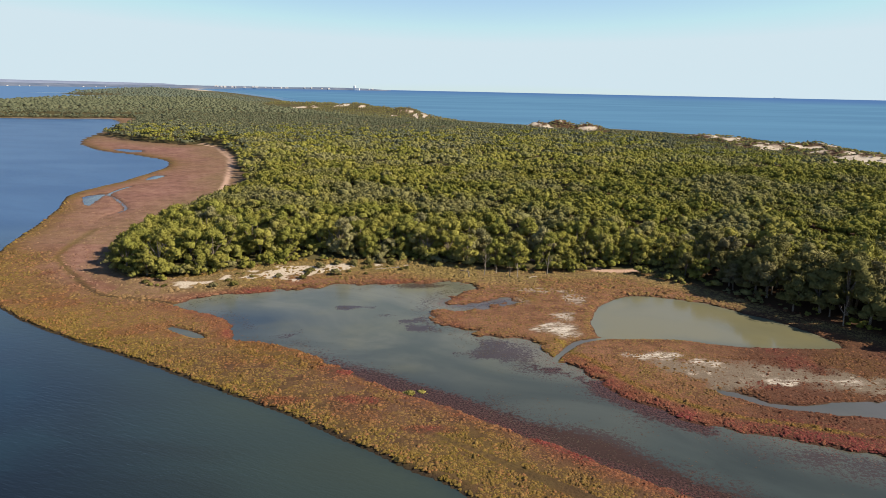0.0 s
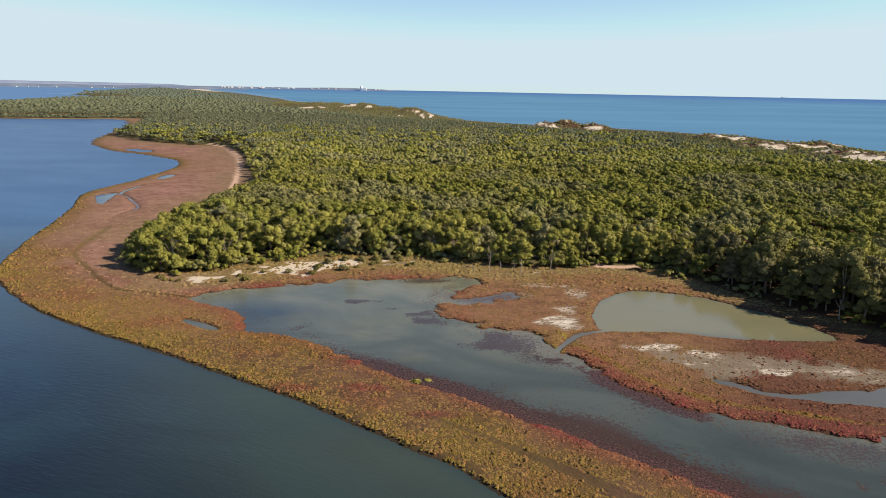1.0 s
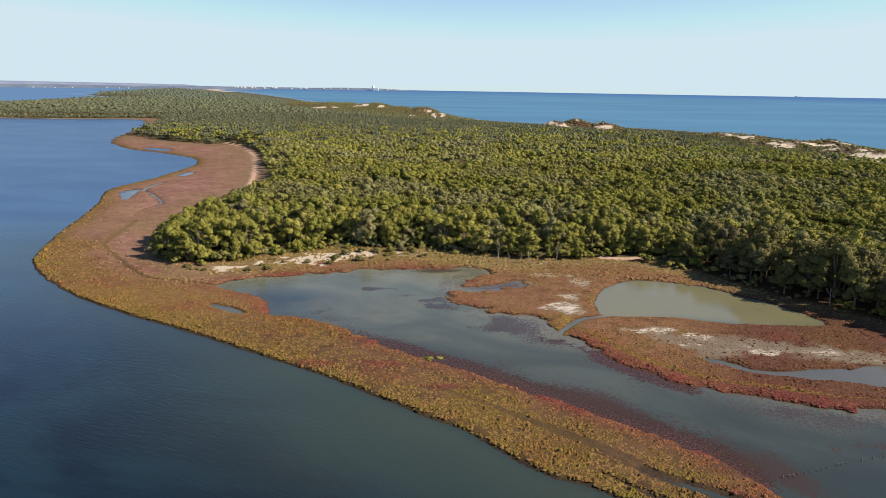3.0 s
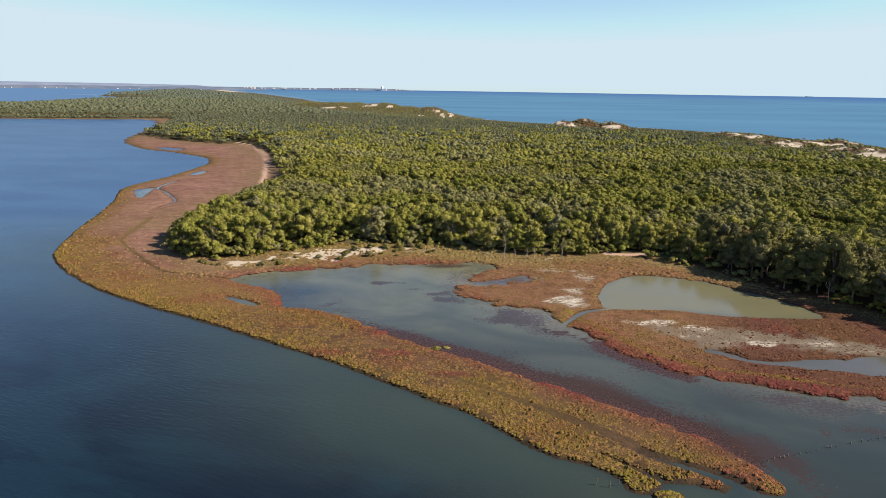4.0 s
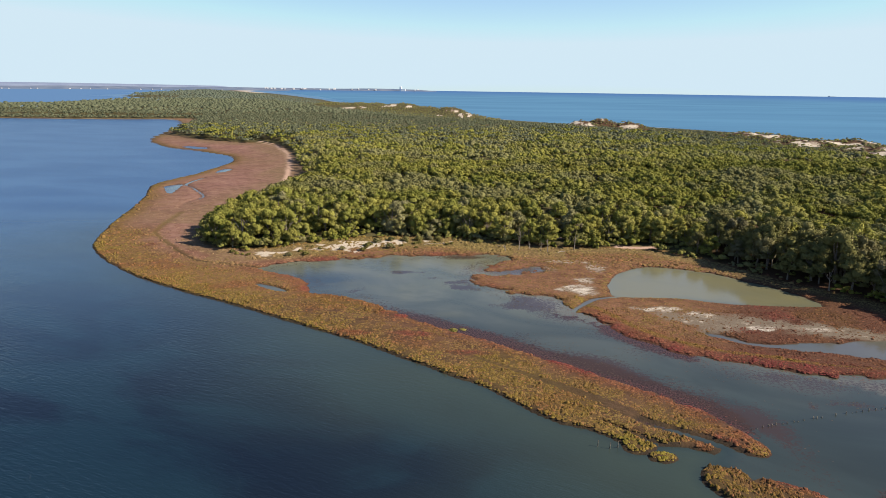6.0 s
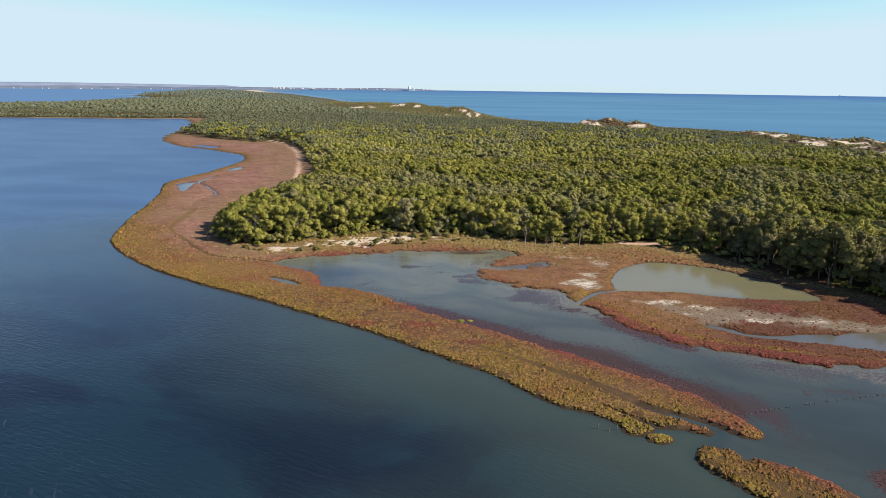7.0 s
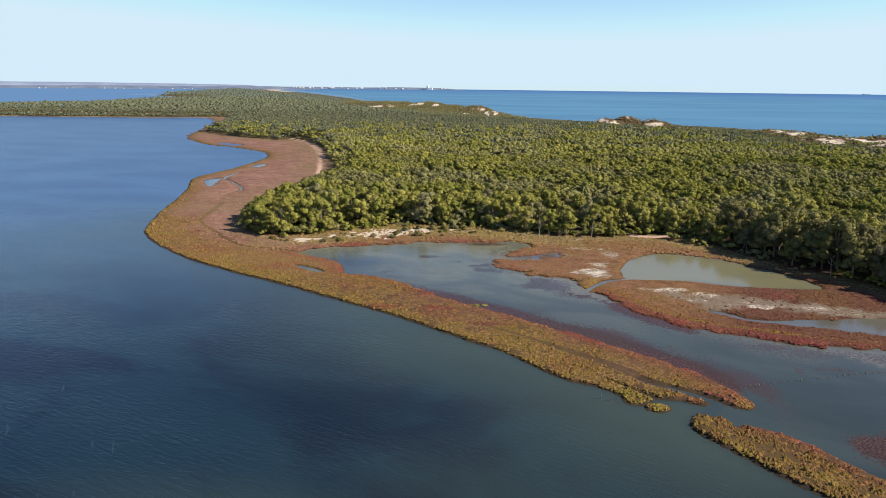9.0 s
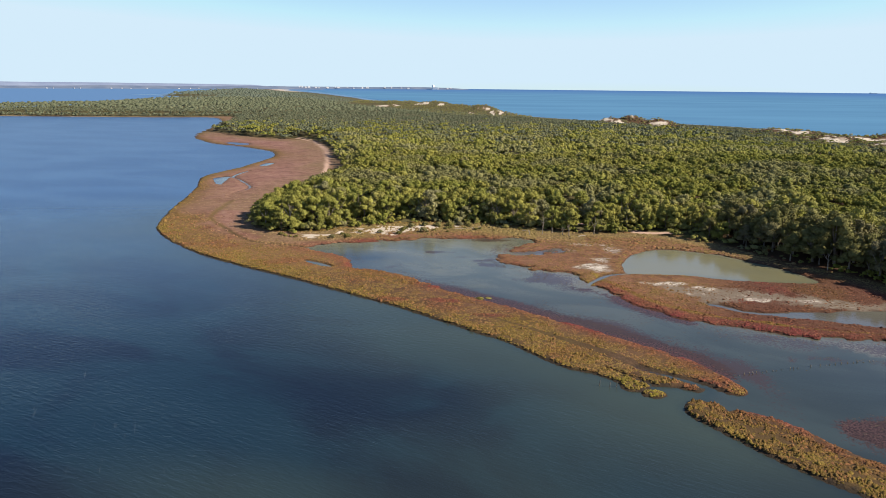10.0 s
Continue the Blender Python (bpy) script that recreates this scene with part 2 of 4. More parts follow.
def value_noise(x, y, size, seed=0, octaves=3):
    total, amp, norm = 0.0, 1.0, 0.0
    for k in range(octaves):
        u, v = x / size + 19.7 * k, y / size - 7.3 * k
        iu, iv = np.floor(u), np.floor(v)
        fu, fv = u - iu, v - iv
        fu, fv = fu * fu * (3 - 2 * fu), fv * fv * (3 - 2 * fv)
        s = seed + k
        total = total + amp * ((rnd(iu, iv, s) * (1 - fu) + rnd(iu + 1, iv, s) * fu) * (1 - fv) + (rnd(iu, iv + 1, s) * (1 - fu) + rnd(iu + 1, iv + 1, s) * fu) * fv)
        norm, amp, size = norm + amp, amp * 0.5, size * 0.5
    return total / norm * 2 - 1


def smooth(v, a, b):
    t = np.clip((v - a) / (b - a), 0, 1)
    return t * t * (3 - 2 * t)


def curve(points, steps=4, closed=False):
    """A rounded line through the corners given."""
    p = np.array(points, float)
    n, out = len(p), []
    for i in range(n if closed else n - 1):
        a, b, c, d = (p[(i - 1) % n], p[i], p[(i + 1) % n], p[(i + 2) % n]) if closed else (p[max(i - 1, 0)], p[i], p[i + 1], p[min(i + 2, n - 1)])
        for s in range(steps):
            t = s / steps
            out.append(0.5 * (2 * b + (c - a) * t + (2 * a - 5 * b + 4 * c - d) * t * t + (3 * b - a - 3 * c + d) * t ** 3))
    if not closed:
        out.append(p[-1])
    return np.array(out)


def away(x, y, line, closed=False):
    """How far each place is from a line; from a closed one, less than nothing inside it."""
    best, inside = np.full(x.shape, 1e12), np.zeros(x.shape, bool)
    n = len(line)
    for i in range(n if closed else n - 1):
        (ax, ay), (bx, by) = line[i], line[(i + 1) % n]
        dx, dy = bx - ax, by - ay
        t = np.clip(((x - ax) * dx + (y - ay) * dy) / (dx * dx + dy * dy + 1e-9), 0, 1)
        best = np.minimum(best, (x - ax - t * dx) ** 2 + (y - ay - t * dy) ** 2)
        if closed and ay != by:
            inside ^= ((ay > y) != (by > y)) & (x < (y - ay) / (by - ay) * dx + ax)
    d = np.sqrt(best)
    return np.where(inside, -d, d) if closed else d


# ---- the plan: shores and edges, in metres ----
COAST = curve([(-1500, 690), (-900, 750), (-645, 788), (-510, 810), (-441, 821), (-398, 839), (-351, 762), (-319, 682), (-296, 606), (-267, 518), (-240, 474), (-217, 447), (-195, 433), (-174, 415),
               (-160, 401), (-152, 387), (-145, 363), (-144, 337), (-143, 306), (-145, 286), (-144, 266), (-134, 241), (-127, 219), (-123, 206), (-117, 184), (-108.4, 159), (-104, 150.7)], 3)
SPIT = curve([(-104, 150.7), (-96.5, 140.7), (-79.6, 124.6), (-59.7, 111.6), (-48.8, 105.2), (-35.7, 96.8), (-22.2, 88.1), (-12.5, 80.6), (-1.8, 72.2), (3.9, 66.3),
              (9.6, 60.9), (13.4, 59.1), (16.2, 56.4), (17, 54), (18.6, 53.4), (19.7, 53.9), (21.7, 55.8), (24.6, 55.6), (26.3, 54.8), (27.5, 54.4), (27.9, 55.3)], 3)
ISLE_BAY = curve([(25.2, 50.8), (24.4, 49.4), (24.6, 46.7), (27.3, 42.6), (30.6, 38), (33.9, 34.2), (37.2, 30.6), (46, 24), (62, 11), (95, -20), (150, -80)], 3)
BAY = np.vstack([COAST, SPIT[1:], ISLE_BAY, [(260, -650), (-2600, -650), (-2600, 690)]])
LAG_SOUTH = curve([(-54.8, 134.4), (-49.2, 131.1), (-43.2, 127.4), (-40.1, 123.4), (-38.4, 118.3), (-37, 115.6), (-33.6, 114.9), (-28.4, 113.1), (-22.9, 109), (-17.6, 104.1), (-8.3, 96.5), (-0.2, 91.2),
                   (7, 85.4), (13.4, 80.2), (19.2, 75.4), (27.4, 68.5), (31.3, 63.1), (33.6, 58.9), (34.5, 55.9), (34, 54.2), (32.6, 53.9), (31, 55), (28.6, 57.1)], 3)
ISLE_LAG = curve([(26, 51.3), (27.6, 51.4), (29.7, 50), (30.2, 48.3), (30.9, 49.4), (33.5, 48.4), (36.3, 46.2), (39.4, 42.4), (41.8, 39), (44.2, 36.7), (60, 24), (100, -10), (160, -70)], 3)
LAG_EAST = curve([(260, -10), (160, 58), (110, 74), (85, 77), (66, 79.5), (53.1, 81), (42.9, 84.1), (36.5, 86.1), (30.5, 90.2), (24.4, 96.9), (21.5, 102.7), (18.4, 108.6), (16.8, 107)], 3)
LAG_NORTH = curve([(16, 109.5), (16.4, 113.5), (14.5, 117.3), (10, 119.7), (5.1, 121.7), (0.1, 126.1), (-3.2, 132.3), (-2.1, 134.5), (5.7, 136.5), (12.3, 140.9), (12, 144.1), (5.9, 140.8), (0.1, 138), (-2.7, 139.4),
                   (0.2, 144.8), (4.5, 148.6), (6.2, 151.9), (4.7, 155), (-2.3, 155.9), (-12.4, 154.1), (-24.6, 151.2), (-41.3, 144.2), (-46.8, 142.9), (-52.3, 139)], 3)
LAGOON = np.vstack([LAG_SOUTH, [(28.2, 55.6), (27.6, 54), (25, 52.4)], ISLE_LAG, LAG_EAST, LAG_NORTH])
POND = curve([(27, 120.4), (26.2, 126.2), (27.4, 133), (30.8, 140.7), (36.9, 146.8), (42.6, 147.7), (53.2, 143.5), (57.9, 137.7), (63.3, 132), (66.6, 125.7), (68, 118), (56.6, 117.2), (48.8, 117.3), (40, 120.4)], 3, True)
POOL_EAST = curve([(38.2, 99.3), (41.2, 99), (43, 96.9), (46.5, 94.4), (52.7, 94.8), (55.6, 95.6), (61.2, 96), (66, 97.5), (74, 99), (82, 100), (92, 98), (86, 91), (68, 88), (60, 90), (55.4, 91.2), (49.4, 92), (44.3, 93.4), (40.4, 96.1)], 3, True)
POOL_WEST = curve([(-138, 265), (-136.5, 271.5), (-133, 272.5), (-129, 257), (-126, 245), (-131, 252)], 3, True)
POOL_FAR = curve([(-216, 463), (-197, 456), (-192, 445), (-206, 449)], 3, True)
POOL_SPIT = curve([(-51, 121.7), (-47, 120.6), (-42, 116.5), (-44.6, 116.2), (-48.4, 118.6)], 3, True)
CHANNEL = curve([(15.5, 107), (17, 110.2), (18.9, 113.6), (22.2, 118.2), (27.5, 120.6)])
POOL_MID = curve([(-137, 316), (-139, 336), (-132.5, 332), (-132, 318)], 3, True)
CREEK = curve([(-133, 296), (-133.5, 286), (-131.5, 272), (-126, 265), (-118.3, 253.5), (-112, 243), (-110.5, 236), (-111.5, 224), (-108, 212)])
WHEEL_TRAIL = curve([(-104, 205), (-98.1, 174.2), (-91.6, 163.1), (-83.9, 153.4), (-76, 143.6), (-70.8, 139), (-64.5, 137.5), (-55.1, 135.1)])
TRENCH = curve([(-4, 83.6), (3, 78.4), (9.8, 72.6), (16.3, 67.2), (20.4, 62.4), (23.3, 60.3), (26, 58.6), (28.6, 56.5), (31, 53.5)])
GROOVE = curve([(10, 66.5), (16, 61), (19.5, 57.5), (21.6, 55.6)])
ISLE_GROOVE = curve([(30.2, 48.2), (31.5, 46.3), (33.3, 44.6), (39, 38.4), (48, 29.5)])
FOREST = np.vstack([curve([(-1500, 697), (-900, 757), (-640, 795), (-540, 811), (-473, 822), (-425, 838), (-376, 862), (-338, 773), (-292, 626), (-278, 577), (-246, 541), (-222, 519), (-182, 499), (-157, 490), (-127, 421),
                           (-89.5, 311), (-84, 265), (-85, 220), (-85.5, 190), (-81, 165), (-76, 156), (-70, 151.8), (-64, 151.5), (-57, 154), (-53, 157.5), (-48, 162), (-44, 166.5), (-37, 170), (-25, 172.3), (-13.8, 173.8)], 2),
                    curve([(-2.4, 171.8), (7, 168), (14, 166), (24.4, 165.5), (33, 166), (42.8, 166), (50, 159.5), (57, 153), (61, 146), (65, 140.5), (69.5, 133.5), (76, 127), (81, 119), (84.5, 108), (94, 95), (170, 84), (300, 60)], 3)])
CREST = curve([(640, 100), (460, 290), (365, 385), (293, 448), (266, 500), (247, 612), (160, 752), (75, 808), (0, 868), (-95, 1020), (-235, 1275), (-450, 1780), (-700, 2400), (-1000, 3000), (-1400, 3700)], 3)
SEASHORE = curve([(760, 110), (560, 330), (440, 440), (362, 508), (338, 560), (322, 650), (235, 812), (145, 880), (70, 932), (-28, 1070), (-166, 1312), (-375, 1820), (-620, 2440), (-910, 3060), (-1300, 3800)], 3)
SEA = np.vstack([SEASHORE, [(-1300, 6000), (6000, 6000), (6000, -900), (560, -900)]])
FAR_BAY = np.vstack([curve([(-2600, 930), (-1500, 960), (-900, 1045), (-850, 1120), (-828, 1190), (-826, 1280), (-868, 1450), (-890, 1620), (-880, 1740), (-885, 1900), (-980, 2080), (-1130, 2160), (-1215, 2290), (-1290, 2500), (-1330, 2700), (-1400, 2950), (-1450, 3168), (-1560, 3500), (-1500, 3750)], 3), [(-1500, 6000), (-6000, 6000), (-6000, 930)]])
FOREST = np.vstack([FOREST, [(600, 60)], CREST, [(-1480, 3720)], curve([(-1430, 3168), (-1310, 2700), (-1270, 2500), (-1195, 2290), (-1110, 2170), (-955, 2090), (-862, 1900), (-862, 1740), (-872, 1620), (-850, 1450), (-810, 1280), (-812, 1190), (-835, 1112), (-900, 1032), (-1500, 945)], 3)])
SALTPAN = curve([(28.5, 112.5), (37.2, 111), (46, 108.8), (53.8, 106.6), (60.7, 105), (67.5, 103.2), (82, 101.5), (76, 97), (63, 96.8), (58, 97.2), (55, 99.2), (50.8, 100.6), (45.2, 99.6), (41.4, 99.8), (38.5, 100.2), (35, 103), (32.3, 107)], 2, True)
SANDBANK = curve([(-64, 151), (-60, 152), (-54, 152.8), (-52.6, 157.5), (-48, 160.5), (-44, 165), (-38, 168.5), (-33.5, 170), (-22, 170.8), (-8, 171), (-10, 167.5), (-18, 165.5), (-26, 162), (-31, 158), (-36, 153), (-40, 152.5), (-44.3, 153), (-51.5, 149), (-55.5, 146.8), (-61.7, 147.2)], 2, True)
DUNES = ((92, 720, 20, 10), (115, 742, 22, 13.5), (139, 733, 20, 10), (227, 632, 26, 6), (236, 597, 26, 6.5), (236, 543, 24, 7), (257, 545, 26, 6), (278, 546, 26, 7), (264, 475, 28, 7), (256, 432, 34, 8.0), (-283, 1301, 80, 11.5), (-219, 1263, 75, 13.5), (-149, 1192, 58, 15.5), (-101, 1127, 48, 13), (-61, 1060, 36, 12.5), (-35, 981, 26, 7.5))
DUNE_SAND = ((243, 414, 36, 24), (284, 438, 24, 14), (94, 706, 11, 10), (137, 724, 8, 10), (228, 621, 12, 9), (230, 586, 9, 8), (237, 542, 10, 8), (236, 523, 13, 8), (261, 533, 14, 8), (249, 477, 10, 9), (-32, 964, 10, 16), (-46, 976, 8, 14), (-77, 1012, 8, 12), (-59, 1043, 12, 14), (-253, 1195, 22, 18), (-223, 1205, 14, 14), (-173, 1174, 16, 14), (-135, 1155, 7, 10))
SAND_SPOTS = ((19, 124, 4.4, 3.2, 1.0), (19.5, 149.5, 7, 2.2, 0.5), (25.5, 143, 2, 5.5, 0.6), (22, 132, 2.2, 2.6, 0.6), (14.8, 141.5, 1.8, 3.6, 0.4), (33, 111.5, 4.6, 2, 1.0), (40, 109, 4.5, 1.5, 0.9), (51, 101.5, 4.5, 1.2, 1.0), (60, 102, 4, 1.0, 0.7))
WEEDBEDS = ((11.5, 112, 6, 6), (4, 113, 5, 5), (52, 44, 9, 7), (-3, 129, 6, 4), (-28, 150, 9, 2.5), (58, 70, 12, 2.2), (-33, 119, 8, 3), (-21, 135.6, 5.5, 1.3), (-12.5, 131, 3, 1.2), (-46, 137, 5, 1.2), (-4, 124, 6, 3.5), (9, 116, 7, 4))
ROAD = curve([(-176, 508), (-159, 488), (-146, 461), (-130, 422), (-116, 378), (-104, 334), (-96.5, 305), (-93, 288)])
TRACK = curve([(11, 178.5), (14, 177), (18.5, 175.2), (21, 174.5)])
TRACK_END = curve([(35.5, 167.5), (39, 167), (42, 167.3), (46, 168)])


def lift(y):
    """The far water and land rise gently towards the skyline."""
    return 24.3 * np.clip((y - 1500) / 3450, 0, 1.1) ** 1.5


def field(x, y):
    """The lie of the land: height, and how much of each ground there is."""
    n1, n2, n3 = value_noise(x, y, 7, 1), value_noise(x, y, 2.2, 5, 2), value_noise(x, y, 26, 9)
    bay, lagoon = away(x, y, BAY, True), away(x, y, LAGOON, True)
    near = y < 320
    lag_south = y < 118 - 0.75 * x
    land = np.minimum(bay + 0.2 * n2 + 0.3 * n1, lagoon + np.where(lag_south, 0.7 * n1 + 0.7 * n2, 1.4 * n1 + 2.2 * n2) * near)
    land = np.maximum(land, (1 - np.hypot((x - 21.2) / 1.8, (y - 53.0) / 1.35)) * 1.2 + 0.5 * n2)
    pond = away(x, y, POND, True)
    land = np.minimum(land, pond + 0.35 * n2)
    for pool in (POOL_EAST, POOL_WEST, POOL_SPIT):
        land = np.minimum(land, away(x, y, pool, True) + 0.7 * n2 + 0.3 * n1)
    land = np.minimum(land, np.minimum(away(x, y, POOL_FAR, True), away(x, y, POOL_MID, True) + 0.8 + 1.2 * n1))
    sea, far_bay = away(x, y, SEA, True), away(x, y, FAR_BAY, True)
    chan = away(x, y, CHANNEL)
    creek = away(x, y, CREEK)
    trench = away(x, y, TRENCH)
    split = away(x, y, GROOVE)
    groove = np.minimum(split, away(x, y, ISLE_GROOVE))
    trail = away(x, y, WHEEL_TRAIL)
    land = np.minimum(land, chan - 0.65 - 0.3 * n1)
    land = np.minimum(land, creek - 0.78 * smooth(y, 222, 243) - 0.3 * n1)
    land = np.where(x > 20, np.minimum(land, trench - 0.05 - 0.05 * np.clip(x - 10, 0, 30) * (0.7 + 0.3 * n1)), land)
    land = np.where(x > 15, np.minimum(land, split - 0.5 * smooth(x, 14, 23)), land)
    shore = np.minimum(np.minimum(land, sea), far_bay)
    z = np.where(shore > 0, np.where(bay < 4, 0.36 * smooth(shore, 0, 0.6), 0.40 * (1 - np.exp(-np.clip(shore, 0, None) / 0.55))) + 0.05 * n1, np.maximum(-1.5, shore * 0.22))
    z = z - 0.16 * np.exp(-(trail / 0.35) ** 2) - 0.14 * np.exp(-(groove / 0.3) ** 2) * (shore > 0)
    wood = -away(x, y, FOREST, True)
    crest = away(x, y, CREST)
    inland = np.clip(shore, 0, None)
    z = z + smooth(wood, -4, 12) * 0.9 + smooth(wood, 10, 220) * 2.2 + smooth(wood, 0, 120) * 0.8 * n3
    dune = np.exp(-(crest / 66) ** 2) * smooth(np.minimum(sea, far_bay), 2, 40)
    z = z + dune * (1.2 + 1.0 * value_noise(x, y, 60, 21) + 0.5 * n1) * smooth(inland, 0, 30)
    heap = np.zeros(x.shape)
    for px, py, r, h in DUNES:
        heap = np.maximum(heap, h * np.exp(-((x - px) ** 2 + (y - py) ** 2) / r ** 2))
    z = z + heap * (0.95 + 0.2 * value_noise(x, y, 22, 25, 2)) * smooth(np.minimum(sea, far_bay), 0, 25)
    masks = {}
    pan = -away(x, y, SALTPAN, True)
    salty = 0.9 * smooth(pan + 1.8 * n1 + 2.4 * n2, -1.2, 1.6)
    bank = -away(x, y, SANDBANK, True)
    sandy = smooth(bank + 2.8 * n1 + 4.2 * n2, -0.2, 3.0) * 0.85
    salt = np.zeros(x.shape)
    for px, py, rx, ry, k in SAND_SPOTS:
        salt = np.maximum(salt, k * smooth(1 - np.hypot((x - px) / rx, (y - py) / ry) + 0.7 * n2 + 0.4 * n1, -0.1, 0.45))
    salty = np.maximum(salty, 0.85 * salt)
    blow = smooth(value_noise(x, y, 16, 31) + 0.3 * n1, 0.12, 0.4) * smooth(heap, 2.2, 4.5) * (y < 900)
    for px, py, rx, ry in DUNE_SAND:
        rough = 0.6 * n1 + 0.5 * n2 if py < 450 else 1.3 * value_noise(x, y, 0.6 * rx, 33, 2)
        blow = np.maximum(blow, smooth(1 - np.hypot((x - px) / rx, (y - py) / ry) + rough, 0.15, 0.55))
    blow = np.maximum(blow, smooth(-sea, -130, -50) * (sea > -20) * (y > 3250))
    beach = 0.6 * smooth(-bay, -9, -5) * (bay > 0) * (y > 600) * (x < -375)
    masks["sand"] = np.clip(np.maximum.reduce([sandy, blow, beach]), 0, 1)
    masks["pan"], masks["salt"] = np.clip(salty, 0, 1), np.clip(salt, 0, 1)
    masks["track"] = np.maximum(smooth(-away(x, y, ROAD) + 0.6 * n1, -1.5, -0.7), smooth(-np.minimum(away(x, y, TRACK), away(x, y, TRACK_END)) + 0.5 * n1, -1.7, -0.8))
    masks["forest"] = np.maximum.reduce([smooth(wood + n1, -1.5, 2.5), smooth(-crest, -100, -70), (np.minimum(sea, far_bay) < 170) & ((x > 120) | (y > 650))]) * (1 - masks["sand"])
    isle = (x > 23.5) & (y < 52) & (bay < 40)
    gold = np.exp(-np.clip(bay, 0, None) / np.where(x > -40, 7.0, np.where(y < 150, 14.0, 9.0))) * (0.75 + 0.5 * n1)
    gold = np.maximum(gold, 0.8 * np.exp(-(trail / 1.3) ** 2))
    gold = np.maximum(gold, smooth(value_noise(x, y, 16, 41) - np.clip((y - 115) / 60, 0, 1), 0.0, 0.4) * 0.8 * (y < 190) * np.where((x > 18) & (y > 76), 0.35, 1))
    gold = np.maximum(gold, 1.5 * smooth(-np.abs(lagoon - 3.6) + 0.9 * n1, -1.0, 0.2) * (x > 18) * (y > 78) * (lagoon > 0))
    gold = np.maximum(gold, 0.7 * smooth(wood + 2 * n1, -16, -8) * (x < 6) * (x > -60) * (y > 135))
    gold = gold * (1 - 0.95 * np.exp(-np.clip(lagoon, 0, None) / 2.6) * (y < 118 - 0.75 * x) * smooth(x, -25, 5) * np.where(isle, 0.5 * smooth(x, 29, 34), 1))
    gold = np.maximum(gold, 0.85 * isle * smooth(lagoon + 1.5 * n1, 0.6, 3.2))
    masks["gold"] = np.clip(gold, 0, 1) * (wood < 2)
    wide = np.where(y < 118 - 0.75 * x, 5.0, np.where((x > 18) & (y < 112), 6.5, 2.0))
    red = smooth(-lagoon / wide, -1.2, -0.1) * (lagoon > -6) * (0.75 + 0.6 * n1) * np.where(wide > 3, 1, 0.25) + smooth(value_noise(x, y, 11, 51), 0.3, 0.6) * 0.5
    for px, py, rx, ry in ((-24, 91.5, 4, 1.8), (-13.5, 92.3, 4.5, 1.8), (-3, 84, 5, 1.2)):
        red = np.maximum(red, 0.95 * smooth(1.2 - np.hypot((x - px) / rx, (y - py) / ry) + 0.3 * n2, 0, 0.7))
    masks["red"] = np.clip(red, 0, 1) * (wood < 0) * (1 - 0.6 * np.clip(gold, 0, 1)) * np.where(y > 190, 0.45, 1) * np.where(isle, 0.75 * smooth(x, 28, 33), 1)
    fringe = smooth(wood + 1.5 * n1, np.where((x < 20) & (x > -70), -17, -8), np.where((x < 20) & (x > -70), -8, -3)) * smooth(-wood, -1, 1)
    fringe = np.maximum(fringe, 1.0 * smooth(wood + 8 * n3, -32, -8) * smooth(-wood, -1, 1) * (y > 185) * (x < -60) * (0.8 + 0.4 * n1))
    masks["meadow"] = np.maximum(smooth(bay + 3 * n1, 9, 20) * smooth(y, 128, 150) * smooth(-x, 42, 56), smooth(y, 170, 185) * smooth(bay, 1, 8)) * (wood < 0)
    masks["green"] = np.clip(fringe, 0, 1) * (1 - np.maximum(masks["sand"], masks["pan"])) * np.where(bay < 30, 0.55, 0.75)
    # dark red-brown plants; pond-side strip and isle also carry painted shade
    masks["dark"] = np.clip(smooth(x - 0.35 * (y - 85), 26, 44) * (y < 125) * (y > 62) + smooth(x, 50, 64) * (y >= 112) * smooth(wood, -22, -12) + isle * (0.4 + 0.3 * smooth(bay - lagoon + 1.5 * n1, -2, 3)), 0, 1)
    # trench, trail and waterline mud; bank edge and plant gaps get painted shade
    masks["mud"] = np.clip(0.66 * np.exp(-(trench / (0.45 + 0.045 * np.clip(x, 0, 30))) ** 4) + smooth(-shore, np.where(bay < 3, -0.7, -0.2), np.where(bay < 3, -0.35, 0.3)) + 0.85 * np.exp(-(trail / 0.5) ** 2) * (1 - 0.75 * smooth(y, 148, 170)) + 0.45 * (bay < 30) * (y < 118 - 0.75 * x) * smooth(-y, -118, -105) * smooth(trench, 0.6, 1.2), 0, 1)
    return dict(trench=trench, z=z + lift(y), shore=shore, bay=bay, lagoon=lagoon, pond=pond, wood=wood, crest=crest, heap=heap, sea=sea, far_bay=far_bay, trail=trail, masks=masks, n1=n1, n2=n2)


def weedbed(x, y):
    v, ragged = np.zeros(x.shape), value_noise(x, y, 3.0, 97, 3)
    for px, py, rx, ry in WEEDBEDS:
        v = np.maximum(v, smooth(1.15 - np.hypot((x - px) / rx, (y - py) / ry) + 0.9 * ragged, 0, 0.9))
    return v


def steps(a, b, fine, low, high, grow):
    """Places along an axis: close together from a to b, wider and wider to low and high."""
    v = list(np.arange(a, b, fine))
    s, p = fine, v[-1]
    while p < high:
        s *= grow
        p += s
        v.append(min(p, high))
    s, p = fine, a
    while p > low:
        s *= grow
        p -= s
        v.insert(0, max(p, low))
    return np.array(v)


